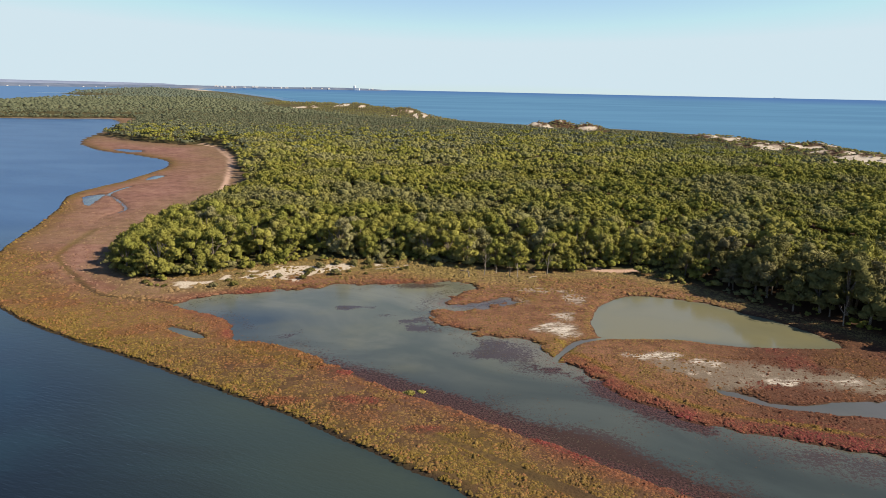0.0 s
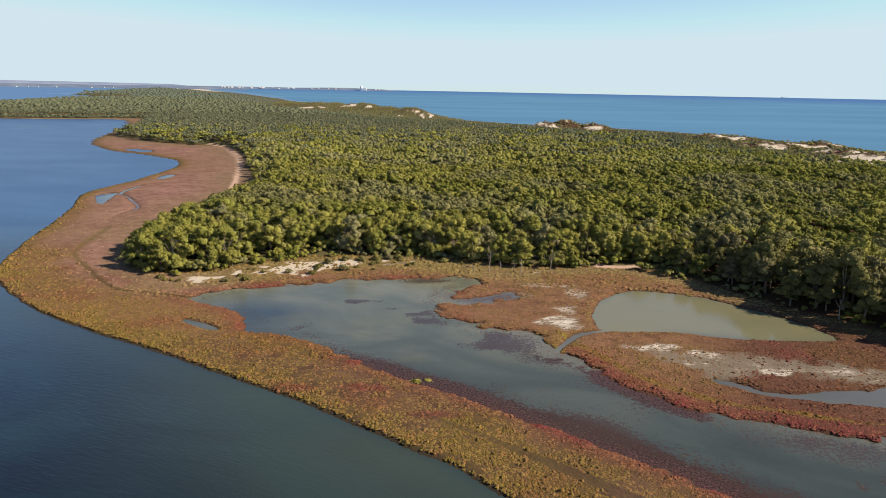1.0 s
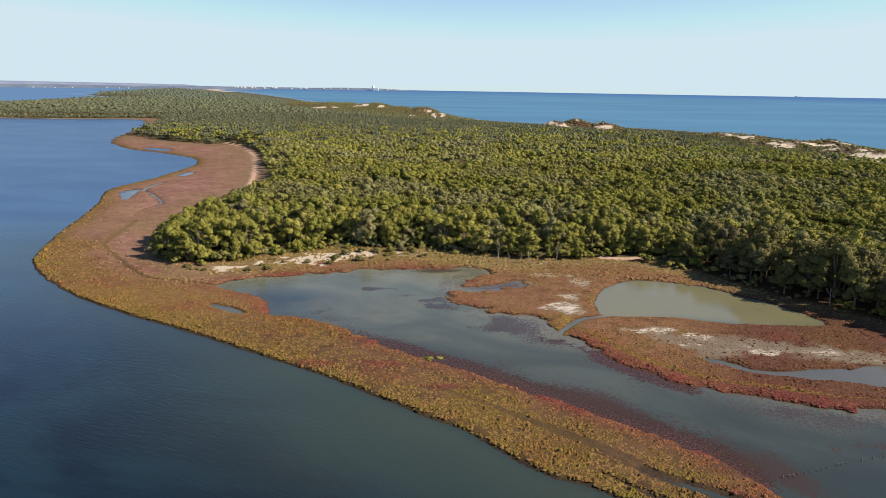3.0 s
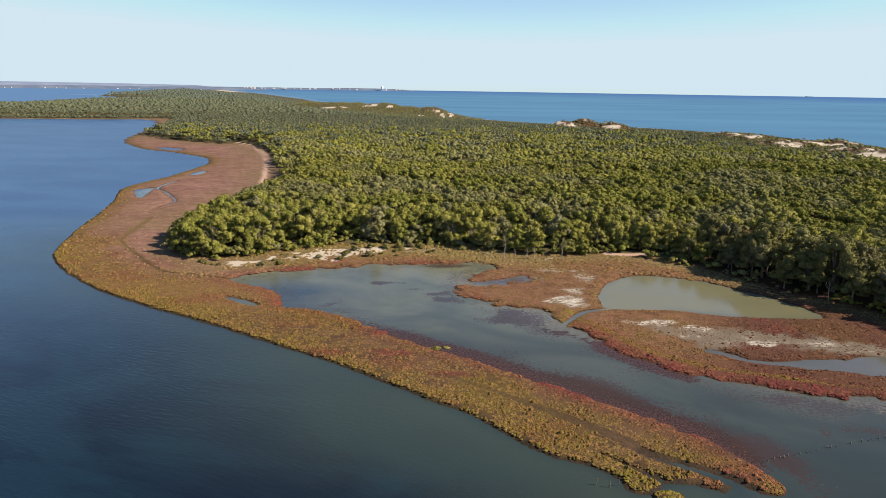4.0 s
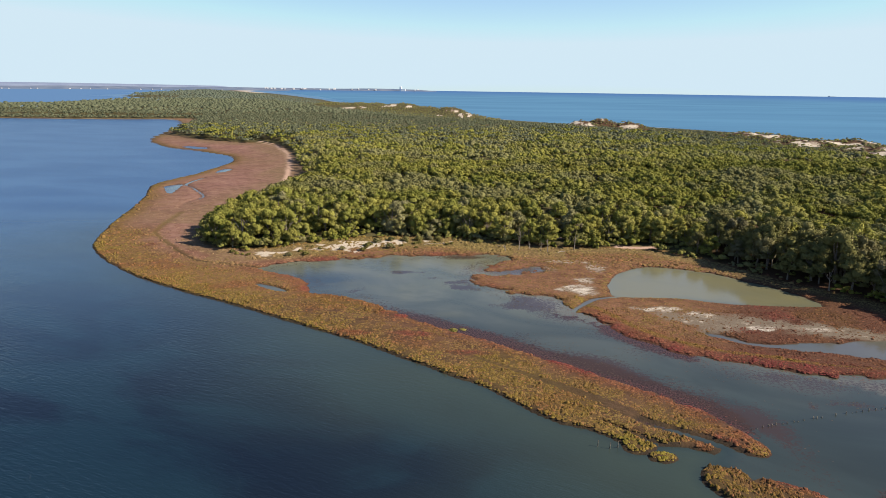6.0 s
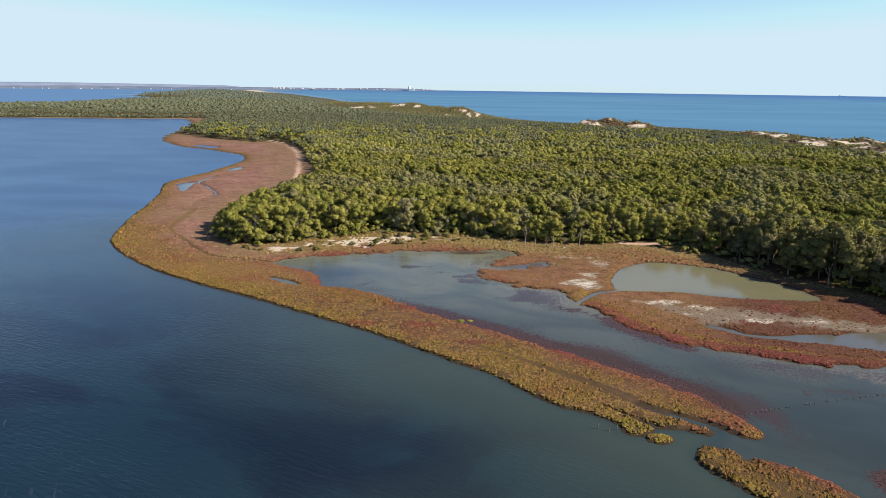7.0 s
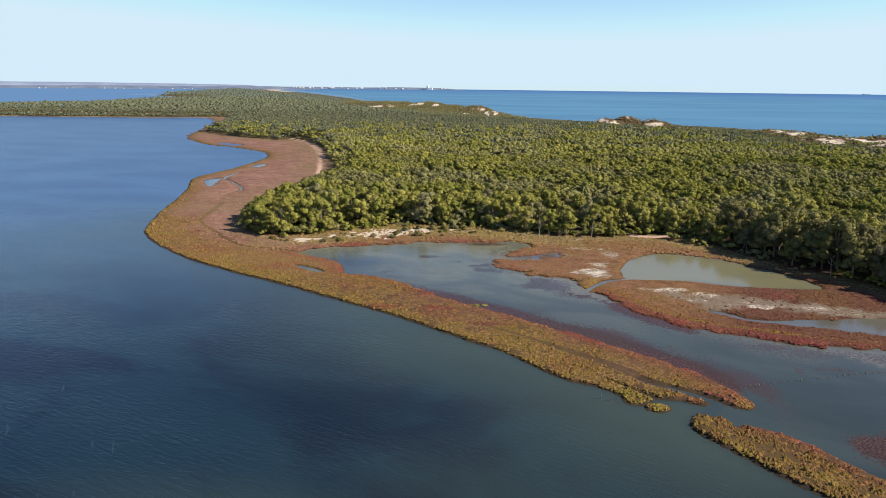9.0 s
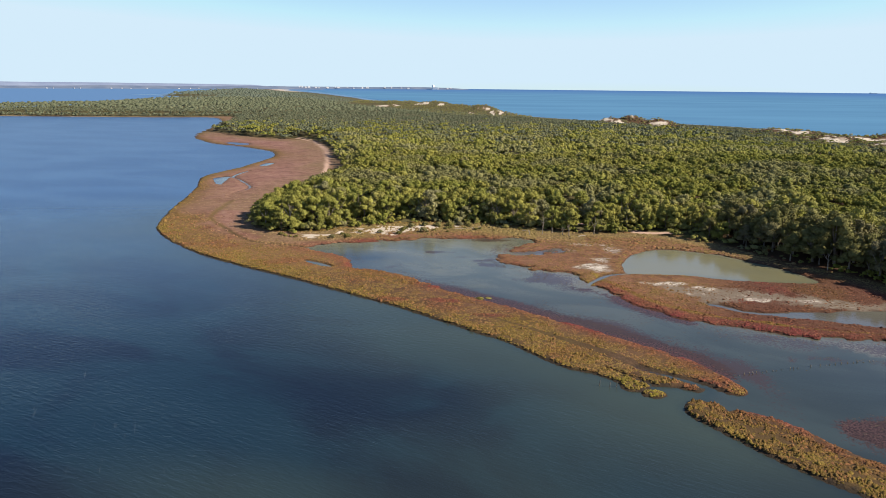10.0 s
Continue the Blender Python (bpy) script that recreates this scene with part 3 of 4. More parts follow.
def mesh_from(name, verts, faces, sides, material, masks=None, soft=True):
    """A mesh from arrays; every face has the same number of sides."""
    me = bpy.data.meshes.new(name)
    me.vertices.add(len(verts))
    me.vertices.foreach_set("co", np.asarray(verts, np.float32).ravel())
    me.loops.add(faces.size)
    me.loops.foreach_set("vertex_index", np.asarray(faces, np.int32).ravel())
    me.polygons.add(len(faces))
    me.polygons.foreach_set("loop_start", np.arange(0, faces.size, sides, dtype=np.int32))
    if soft:
        me.polygons.foreach_set("use_smooth", np.ones(len(faces), bool))
    me.update(calc_edges=True)
    me.materials.append(material)
    for key, v in (masks or {}).items():
        at = me.attributes.new(key, "FLOAT", "POINT")
        at.data.foreach_set("value", np.asarray(v, np.float32).ravel())
    return me


def sheet(xs, ys):
    x, y = np.meshgrid(xs, ys)
    nx, ny = len(xs), len(ys)
    i = (np.arange(ny - 1)[:, None] * nx + np.arange(nx - 1)[None, :]).ravel()
    return x.ravel(), y.ravel(), np.stack([i, i + 1, i + 1 + nx, i + nx], 1)


# ---- ground and water ----
def lanes(*bands):
    """Places along an axis, band after band, each (from, to, step)."""
    return np.concatenate([np.arange(a, b, d) for a, b, d in bands])


east = np.concatenate([steps(-150, 86, 0.9, -2600, 86, 1.05), lanes((87, 330, 4.0)), 330 * 1.09 ** np.arange(17)])
north = np.concatenate([steps(29, 178, 0.76, -650, 178, 1.06)[:-1], lanes((178, 330, 1.9), (330, 900, 6.5), (900, 1400, 10.0)), 1400 * 1.025 ** np.arange(51), [4950]])
gx, gy, gf = sheet(east, north)
g = field(gx, gy)
ground = new("ground", mesh_from("ground", np.stack([gx, gy, g["z"]], 1), gf, 4, GROUND, g["masks"]))
tagged(ground, "saltmarsh, forest floor and sandy dunes in one sheet of land", "ground", kind="structure")

wx, wy, wf = sheet(steps(-110, 100, 1.6, -5500, 5500, 1.13), steps(0, 180, 1.6, -650, 4950, 1.07))
w = field(wx, wy)
n8, n30 = value_noise(wx, wy, 9, 61), value_noise(wx, wy, 34, 63)
lag0 = smooth(-w["lagoon"], -2, 5) * smooth(w["bay"], -6, 4)
in_lag = np.maximum(smooth(-w["lagoon"], -2, 5) * smooth(w["bay"], -6, 4), smooth(w["bay"], 1, 3) * (wy < 330) * (wx > -60))
shoal = np.clip(np.exp(-np.clip(-w["bay"], 0, None) / (24 + 24 * smooth(wx, -40, 20))) * (1 - smooth(wy, 150, 230)) * (0.58 + 0.45 * smooth(wx, -60, 15)) * (1.0 + 0.5 * n30), 0, 1)
shoal = np.maximum(shoal, 0.55 * smooth(-wy, -38, -20) * smooth(wx, -70, -15) * (1 - 0.85 * smooth(wx, -5, 15)) * (0.8 + 0.5 * n30))
shoal = shoal * (1 - 0.5 * smooth(wx, 0, 16) * smooth(-wy, -44, -26))
basin = np.exp(-((wx + 13) / 13) ** 2 - ((wy - 47 + 3 * n8) / 9) ** 2) + 0.8 * np.exp(-((wx + 38) / 28) ** 2 - ((wy - 50 + 4 * n30) / 13) ** 2)
shoal = shoal * (1 - 0.58 * np.clip(basin, 0, 1))
small = smooth(w["bay"], 5, 8) * smooth(-np.minimum(np.minimum(away(wx, wy, POOL_WEST, True), away(wx, wy, POOL_MID, True)), away(wx, wy, CREEK)), -14, -7)
wm = {"murk": np.clip(in_lag * (0.9 + 0.25 * n8) * (1 - 0.75 * np.exp(-((wx + 38) / 13) ** 2 - ((wy - 126) / 7) ** 2)) * (0.15 + 0.85 * smooth(wy + 0.4 * wx, 78, 130)), 0, 1),
      "silt": np.clip(smooth(-w["pond"], -2, 3) * (0.8 + 0.3 * n8) + in_lag * 0.25 * smooth(n8, 0, 0.5) * smooth(wy, 75, 105), 0, 1),
      "weed": np.clip(np.maximum(smooth(w["lagoon"], np.where(wx > 5, -15, -8), -0.5) * np.where(wy < 118 - 0.75 * wx, 0.9, 1.0), weedbed(wx, wy)) * lag0 * (0.9 + 0.9 * n8), 0, 1),
      "pale": np.clip(smooth(w["lagoon"] + 3.5 * n8, -13, -3) * lag0 * (wy >= 118 - 0.75 * wx) * (wx > 8) * (wx < 75) * (wy > 60), 0, 1) * 0.9,
      "shoal": shoal * (1 - 0.6 * smooth(w["bay"], -2, 2)),
      "flat": np.clip(smooth(w["bay"], 2, 4) * (wy < 330) * (w["pond"] > 1.5) * np.maximum(smooth(w["lagoon"], 0.3, 2.5) * (wx > 10) * (wy > 85) * (0.75 + 0.4 * n8), smooth(1.2 - np.hypot((wx - 6) / 9, (wy - 140.5) / 5), 0, 0.5)) + small, 0, 1) * 0.85,
      "crimson": np.clip(np.maximum(smooth(w["lagoon"] + 2.0 * n8, -6.5, -0.8) * smooth(w["bay"], 0, 3) * (wy < 118 - 0.75 * wx) * smooth(wx, -35, 0) * smooth(-wx, -37, -31) * smooth(wy + 0.25 * wx, 64, 70) * 1.35, 1.1 * smooth(1.15 - np.hypot((wx - 52) / 11.5, (wy - 43 + 0.35 * (wx - 51)) / 5.4) + 0.3 * n8, 0, 0.4)), 0, 1),
      # distance over the bay, for the painted sky reflection
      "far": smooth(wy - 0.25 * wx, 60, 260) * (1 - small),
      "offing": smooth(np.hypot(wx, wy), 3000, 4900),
      "sound_haze": smooth(-w["far_bay"], -30, 10),
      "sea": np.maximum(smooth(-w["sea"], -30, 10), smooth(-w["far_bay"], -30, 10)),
      "calm": np.clip(np.maximum(np.maximum(in_lag, smooth(-w["pond"], -4, 0)), np.maximum(np.exp(-np.clip(-w["bay"], 0, None) / 26) * 0.85, shoal * smooth(wx, -60, 5) * 0.97)), 0, 1)}
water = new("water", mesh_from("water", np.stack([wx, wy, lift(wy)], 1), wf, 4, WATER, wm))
tagged(water, "rippled dark bay water, pale shallow lagoon and blue sea", "water", kind="structure")


def scatter(templates, pick, places, turns, sizes, heights, masks):
    """Many small shapes as one set of arrays: vertices, triangles and the masks carried by each."""
    V, F, M, base = [], [], {k: [] for k in masks}, 0
    for k, (tv, tf) in enumerate(templates):
        s = np.where(pick == k)[0]
        if not len(s):
            continue
        c, si = np.cos(turns[s])[:, None], np.sin(turns[s])[:, None]
        x, y, zz = tv[None, :, 0], tv[None, :, 1], tv[None, :, 2]
        v = np.stack([(x * c - y * si) * sizes[s, None] + places[s, 0, None], (x * si + y * c) * sizes[s, None] + places[s, 1, None], zz * heights[s, None] + places[s, 2, None]], 2)
        V.append(v.reshape(-1, 3))
        F.append((tf[None] + (base + np.arange(len(s)) * len(tv))[:, None, None]).reshape(-1, 3))
        for key in masks:
            M[key].append(np.repeat(masks[key][s], len(tv)))
        base += len(s) * len(tv)
    return np.vstack(V), np.vstack(F), {k: np.concatenate(m) for k, m in M.items()}


def jitter(x0, x1, y0, y1, gap, rng):
    xs, ys = np.meshgrid(np.arange(x0, x1, gap), np.arange(y0, y1, gap))
    return xs.ravel() + rng.uniform(-0.5, 0.5, xs.size) * gap, ys.ravel() + rng.uniform(-0.5, 0.5, xs.size) * gap


# ---- saltmarsh plants ----
def ball(detail):
    """A ball without its underside."""
    bm = bmesh.new()
    bmesh.ops.create_icosphere(bm, subdivisions=detail, radius=1)
    bmesh.ops.delete(bm, geom=[p for p in bm.faces if p.calc_center_median().z < -0.45], context="FACES")
    bm.verts.index_update()
    v = np.array([q.co[:] for q in bm.verts])
    t = np.array([[q.index for q in p.verts] for p in bm.faces])
    bm.free()
    return v, t


def dome():
    """A cap of few faces, for crowns far off."""
    v = [(0, 0, 1.0)] + [(r * math.cos(6.2832 * (k + o) / n), r * math.sin(6.2832 * (k + o) / n), h) for n, r, h, o in ((5, 0.66, 0.72, 0), (7, 1.0, -0.15, 0.3)) for k in range(n)]
    t = [(0, 1 + k, 1 + (k + 1) % 5) for k in range(5)]
    i = o = 0
    while i < 5 or o < 7:
        if o >= 7 or (i < 5 and i / 5 < o / 7):
            t.append((1 + i % 5, 6 + o % 7, 1 + (i + 1) % 5))
            i += 1
        else:
            t.append((1 + i % 5, 6 + o % 7, 6 + (o + 1) % 7))
            o += 1
    return np.array(v), np.array(t)


BALL = {0: dome(), 1: ball(1), 2: ball(2)}


def tuft_shape(rng):
    """An uneven cushion of samphire: a crown of shoots, a skirt, and the foot below the mud."""
    ring = [(rng.uniform(-0.15, 0.15), rng.uniform(-0.15, 0.15), rng.uniform(0.85, 1.1))]
    for n, r, h in ((5, 0.52, 0.8), (7, 1.0, -0.12)):
        for k in range(n):
            b = 2 * math.pi * (k + rng.uniform(-0.35, 0.35)) / n
            q = r * rng.uniform(0.62, 1.38)
            ring.append((q * math.cos(b), q * math.sin(b), h * rng.uniform(0.5, 1.35) if h > 0 else h))
    return np.array(ring), BALL[0][1]


def cushion_shape(rng):
    ring = [(rng.uniform(-0.3, 0.3), rng.uniform(-0.3, 0.3), 0.95)] + [(math.cos(k * 1.047 + 0.3) * rng.uniform(0.65, 1.35), math.sin(k * 1.047 + 0.3) * rng.uniform(0.65, 1.35), -0.1) for k in range(6)]
    return np.array(ring), np.array([(0, 1 + k, 1 + (k + 1) % 6) for k in range(6)])


rng = np.random.default_rng(4)
CUSHIONS = [cushion_shape(rng) for _ in range(10)]
tufts = [tuft_shape(rng) for _ in range(8)] + CUSHIONS
TIP = (32.8, 54.4)
def lime_at(px, py, bay):
    return np.clip(1.2 * np.exp(-(np.hypot(px - 21.2, py - 53) / 1.9) ** 2) + 1.0 * np.exp(-(np.hypot(px - 16.8, py - 56) / 2.4) ** 2) + 0.8 * np.exp(-(np.hypot(px - TIP[0], py - TIP[1]) / 2.0) ** 2) + 0.35 * smooth(value_noise(px, py, 4, 111), 0.2, 0.5) * (bay < 6) * smooth(px, -20, 10), 0, 1)


px, py, ps = [], [], []
for x0, x1, y0, y1, gap, size in ((-2, 62, 29, 84, 0.25, 0.2), (-110, 84, 60, 132, 0.32, 0.235), (-112, 84, 132, 176, 0.66, 0.36), (-140, -75, 176, 262, 1.2, 0.45), (-70, 70, 138, 177, 0.9, 0.5)):
    ax, ay = jitter(x0, x1, y0, y1, gap, rng)
    if px and y0 == 60:
        keep = ~((ax > -2) & (ax < 62) & (ay < 84))
        ax, ay = ax[keep], ay[keep]
    if size == 0.5:
        keep = away(ax, ay, FOREST, True) < 17
        ax, ay = ax[keep], ay[keep]
    px.append(ax), py.append(ay), ps.append(np.full(len(ax), size) * rng.uniform(0.7, 1.2, len(ax)))
px, py, ps = np.concatenate(px), np.concatenate(py), np.concatenate(ps)
f = field(px, py)
m = f["masks"]
u = rng.random(len(px))
bare = value_noise(px, py, 1.1, 71, 2) < np.where((px > 20) & (py < 52), -0.3, -0.36)
dense = (f["shore"] > np.where(f["bay"] < 3, 0.3, 0.2)) & (u < np.where(m["meadow"] > 0.5, 0.4, 0.95)) & (u > np.maximum(m["sand"], 0.95 * m["pan"]) * 1.07 - 0.1) & (f["wood"] < 1.5) & (m["track"] < 0.3) & (f["trail"] > 0.5) & (f["trench"] > 0.5 + 0.03 * np.clip(px, 0, 30))
keep = dense & ~(bare & (f["bay"] < 30) & (py < 118))
place = np.stack([px, py, f["z"] - 0.03], 1)[keep]
grown = ps * np.clip(rng.lognormal(-0.05, 0.27, len(ps)), 0.55, 1.6)
tall = grown * rng.uniform(0.5, 0.95, len(ps)) * np.where((f["bay"] > 20) & (py > 112), np.where(f["wood"] > -24, 0.85, 0.55), 1) * np.where(py > 176, 0.6, 1) * np.where(f["bay"] < 2.5, 1.1, 1) * np.where(m["gold"] > 0.5, 1.2, 0.85) * np.where((px > 18) & (py < 60), 1.3, 1) * (0.55 + 0.5 * smooth(value_noise(px, py, 1.5, 75, 2), -0.35, 0.35))
red = m["red"]
lime = lime_at(px, py, f["bay"])
sv, sf, sm = scatter(tufts, np.where(rng.random(keep.sum()) < 0.25, rng.integers(0, 8, keep.sum()), rng.integers(8, 18, keep.sum())), place, rng.uniform(0, 6.28, keep.sum()), grown[keep], tall[keep],
                     {"dark": m["dark"][keep], "meadow": m["meadow"][keep], "lime": lime[keep], "gold": m["gold"][keep], "red": red[keep], "green": m["green"][keep]})
tagged(new("saltmarsh_plants", mesh_from("saltmarsh_plants", sv, sf, 3, TUFT, sm, False)), "low golden, brown and crimson samphire cushions on mud", "saltmarsh plants", kind="stuff")

# drowned plants: dark flecks in the shallows along the banks
dx, dy = jitter(-58, 84, 34, 158, 0.30, rng)
f = field(dx, dy)
clump = value_noise(dx, dy, 1.3, 91, 2) + 0.7 * value_noise(dx, dy, 6, 93, 2)
reach = np.where(dy < 118 - 0.75 * dx, np.where(dx > 2, 5.0, 3.0), np.where((dx > -6) & (dx < 18), 6.0, 4.2))
want = np.maximum(1.15 * np.exp(np.minimum(f["lagoon"], 0) / reach) * (1 - 0.8 * smooth(dx, 31, 36) * (dy < 76)) * smooth(dy + 0.25 * dx, 62, 70), 0.75 * weedbed(dx, dy))
wet = (f["shore"] < 0.1) & (f["lagoon"] < 0.6) & (f["bay"] > 1.5) & (rng.random(len(dx)) < 0.8 * want) & (clump > 0.42 - np.where((dx > 2) & (dy < 118 - 0.75 * dx), 0.95, 0.65) * want)
n = wet.sum()
size = rng.uniform(0.07, 0.17, n)
v, t, mk = scatter(CUSHIONS, rng.integers(0, 5, n), np.stack([dx[wet], dy[wet], np.full(n, -0.015)], 1), rng.uniform(0, 6.28, n), size, size * rng.uniform(0.25, 0.5, n), {"red": (np.exp(np.minimum(f["lagoon"], 0) / np.where(dy < 118 - 0.75 * dx, 0.8 + 1.8 * smooth(dx, 14, 26), 1.2)) * (rng.random(len(dx)) < 0.8))[wet]})
tagged(new("drowned_plants", mesh_from("drowned_plants", v, t, 3, DROWNED, mk, True)), "dark brown half-drowned samphire in the shallow lagoon", "saltmarsh plants", kind="stuff")


# ---- trees ----
def foliage(rng, lumps, leaves, leaf, core):
    """Clumps of leaves: (x, y, z, radius) each, uneven heaps with sprays of leaves standing out all over them."""
    V, F, base = [], [], 0
    cv, cf = BALL[core]
    for cx, cy, cz, r in lumps:
        wave = 1 + (0.17 if core else 0.05) * np.sin(cv @ rng.normal(size=3) * 3.2 + rng.uniform(0, 6)) + (0.14 if core else 0.05) * np.sin(cv @ rng.normal(size=3) * 5 + rng.uniform(0, 6))
        form = np.array((rng.uniform(0.8, 1.2), rng.uniform(0.8, 1.2), rng.uniform(0.62, 0.9)))
        v = cv * r * 0.76 * (wave * rng.uniform(0.86, 1.14, len(cv)))[:, None] * form + (cx, cy, cz)
        V.append(v), F.append(cf + base)
        base += len(v)
        if not leaves:
            continue
        d = rng.normal(size=(leaves, 3))
        d[:, 2] = np.where(d[:, 2] < -0.4, -d[:, 2], d[:, 2])
        d /= np.linalg.norm(d, axis=1)[:, None]
        spread = 0.76 * (1 + 0.17 * np.sin(d @ rng.normal(size=3) * 3.2) + 0.22 * np.sin(d @ rng.normal(size=3) * 6 + 1))
        at = d * r * (spread * rng.uniform(0.85, 1.28, leaves))[:, None] * form + (cx, cy, cz)
        lean = d + rng.normal(size=(leaves, 3)) * 0.45
        lean /= np.linalg.norm(lean, axis=1)[:, None]
        s = np.cross(lean, rng.normal(size=(leaves, 3)))
        s /= np.linalg.norm(s, axis=1)[:, None]
        q = np.cross(lean, s)
        size = leaf * rng.uniform(0.55, 1.35, (leaves, 1))
        tri = np.stack([at + s * size, at - s * size * 0.6 + q * size * 0.75, at - s * size * 0.5 - q * size * 0.7 + lean * size * 0.25], 1)
        V.append(tri.reshape(-1, 3)), F.append(np.arange(leaves * 3).reshape(-1, 3) + base)
        base += leaves * 3
    return np.vstack(V), np.vstack(F)


def tube(bm, points, radii, sides=6):
    rings = []
    for i, p in enumerate(points):
        p = Vector(p)
        d = (Vector(points[min(i + 1, len(points) - 1)]) - Vector(points[max(i - 1, 0)])).normalized()
        s = d.orthogonal().normalized()
        t = d.cross(s)
        rings.append([bm.verts.new(p + (s * math.cos(k * 2 * math.pi / sides) + t * math.sin(k * 2 * math.pi / sides)) * radii[i]) for k in range(sides)])
    for a, b in zip(rings, rings[1:]):
        for k in range(sides):
            bm.faces.new((a[k], a[(k + 1) % sides], b[(k + 1) % sides], b[k]))
    bm.faces.new(rings[-1])


def part(name, bm, material, parent, label=""):
    me = bpy.data.meshes.new(name)
    bmesh.ops.recalc_face_normals(bm, faces=bm.faces)
    bm.to_mesh(me)
    bm.free()
    me.materials.append(material)
    ob = new(name, me)
    ob.parent = parent
    return tagged(ob, label)


def trunk_mesh(rng, tall, spread, thick):
    bm = bmesh.new()
    fork = tall * 0.3
    lean = rng.uniform(-0.3, 0.3, 2)
    tube(bm, [(0, 0, -0.4), (lean[0] * 0.4, lean[1] * 0.4, fork * 0.5), (lean[0], lean[1], fork), (lean[0] * 1.4, lean[1] * 1.4, tall * 0.75)], [thick * 1.4, thick, thick * 0.8, thick * 0.25], 7)
    for k in range(5):
        b = 6.28 * (k + rng.uniform(0, 0.7)) / 5
        r = spread * rng.uniform(0.45, 0.75)
        h = fork * rng.uniform(0.7, 1.1)
        tube(bm, [(lean[0] * 0.8, lean[1] * 0.8, h), (lean[0] + math.cos(b) * r * 0.5, lean[1] + math.sin(b) * r * 0.5, h + tall * 0.2), (math.cos(b) * r, math.sin(b) * r, tall * rng.uniform(0.6, 0.75))], [thick * 0.6, thick * 0.4, thick * 0.12], 5)
    return bm


def tree(rng, tall, spread, leaves, skirt):
    base = new("tree")
    part("trunk", trunk_mesh(rng, tall, spread, 0.17 * tall / 7), BARK, base)
    lumps = []
    for k in range(22):
        low = k % skirt == 0
        b, q = rng.uniform(0, 6.28), rng.uniform(0.5, 0.9) if low else math.sqrt(rng.uniform(0, 1)) * 0.7
        h = tall * ((rng.uniform(0.12, 0.46) if skirt == 2 else rng.uniform(0.25, 0.5)) if low else 0.84 - 0.45 * q * q + rng.uniform(-0.14, 0.07))
        lumps.append((math.cos(b) * q * spread, math.sin(b) * q * spread, h, spread * rng.uniform(0.24, 0.46)))
    v, t = foliage(rng, lumps, 90, 0.215, 1)
    crown = new("crown", mesh_from("crown", v, t, 3, leaves, None, True))
    crown.parent = base
    return base


rng = np.random.default_rng(11)
tx, ty = jitter(-1500, 420, 90, 620, 4.3, rng)
gap = np.full(len(tx), 4.3)
for y0, y1, wide in ((620, 900, 5.6), (900, 1400, 8.0), (1400, 2200, 12.5), (2200, 3700, 19.0)):
    sx, sy = jitter(-1700, 300, y0, y1, wide * 0.88, rng)
    tx, ty, gap = np.concatenate([tx, sx]), np.concatenate([ty, sy]), np.concatenate([gap, np.full(len(sx), wide)])
inside = (tx > -0.75 * ty - 120) & (tx < 0.63 * ty + 25)
tx, ty, gap = tx[inside], ty[inside], gap[inside]
f = field(tx, ty)
u = rng.random(len(tx))
ok = ((f["wood"] > 0.8) | ((f["crest"] < 34) & (f["sea"] > 25))) & (f["masks"]["track"] < 0.2) & (away(tx, ty, ROAD) > 5.5) & (np.hypot((tx - 16) / 6, (ty - 174) / 3.2) > 1) & (np.hypot((tx - 41) / 7, (ty - 168) / 4) > 1) & (f["masks"]["sand"] < 0.35) & (f["heap"] < 2.5 + 5 * u * u) & (u < 0.985) & (value_noise(tx, ty, 11, 101, 2) > -0.6) & (f["sea"] > 12)
tx, ty, u, gap = tx[ok], ty[ok], u[ok], gap[ok]
tz, wood, crest = f["z"][ok], f["wood"][ok], f["crest"][ok]
scrub = np.clip(crest / 105, 0.4, 1.0) * (1 - 0.5 * smooth(f["heap"][ok], 1, 5))
front = (wood < 25) & (tx > -92) & (tx < 98) & (ty < 205) & (ty > 105)

kinds = [tree(rng, h, s, LEAF_NEAR, 2) for h, s in ((7.8, 3.5), (8.6, 3.8), (6.6, 3.2), (7.2, 3.7), (9.2, 3.8), (6.0, 3.0), (8.2, 3.4), (7.0, 3.1))]
kinds += [tree(rng, h, s, LEAF_SHADED, 3) for h, s in ((9.0, 3.6), (8.2, 3.2), (9.8, 3.9), (7.4, 3.3))]
LABELS = ("rounded olive-green coastal peppermint tree at the forest edge", "tall spreading grey-green tree with a lumpy crown in the forest", "low bushy olive tree with a dense crown at the marsh edge", "tall grey-green paperbark tree at the pond side, shade painted into its leaves")
used = set()
for i in np.where(front)[0]:
    k = int(rng.integers(8, 12)) if tx[i] > 58 + rng.uniform(-5, 5) and wood[i] < 18 else int(rng.integers(0, 8))
    s = rng.uniform(0.8, 1.15) * (0.85 if wood[i] < 4 else 1)
    if tx[i] > 64:
        s *= rng.uniform(1.0, 1.3)
    elif tx[i] > 20:
        s *= min(1.0, 0.55 + 0.03 * wood[i])
    m4 = pose(tx[i], ty[i], tz[i] - 0.1, 0, 0, rng.uniform(0, 360)) @ Matrix.Diagonal((s, s, s * rng.uniform(0.9, 1.12), 1))
    if k in used:
        ob = copy_thing(kinds[k], m4)
        ob.matrix_basis = m4
    else:
        used.add(k)
        ob = kinds[k]
        ob.matrix_basis = m4
    tagged(ob, LABELS[3 if k > 7 else 0 if k in (0, 3, 7) else 1 if k in (1, 4, 6) else 2], "tree", "trees along the forest edge")

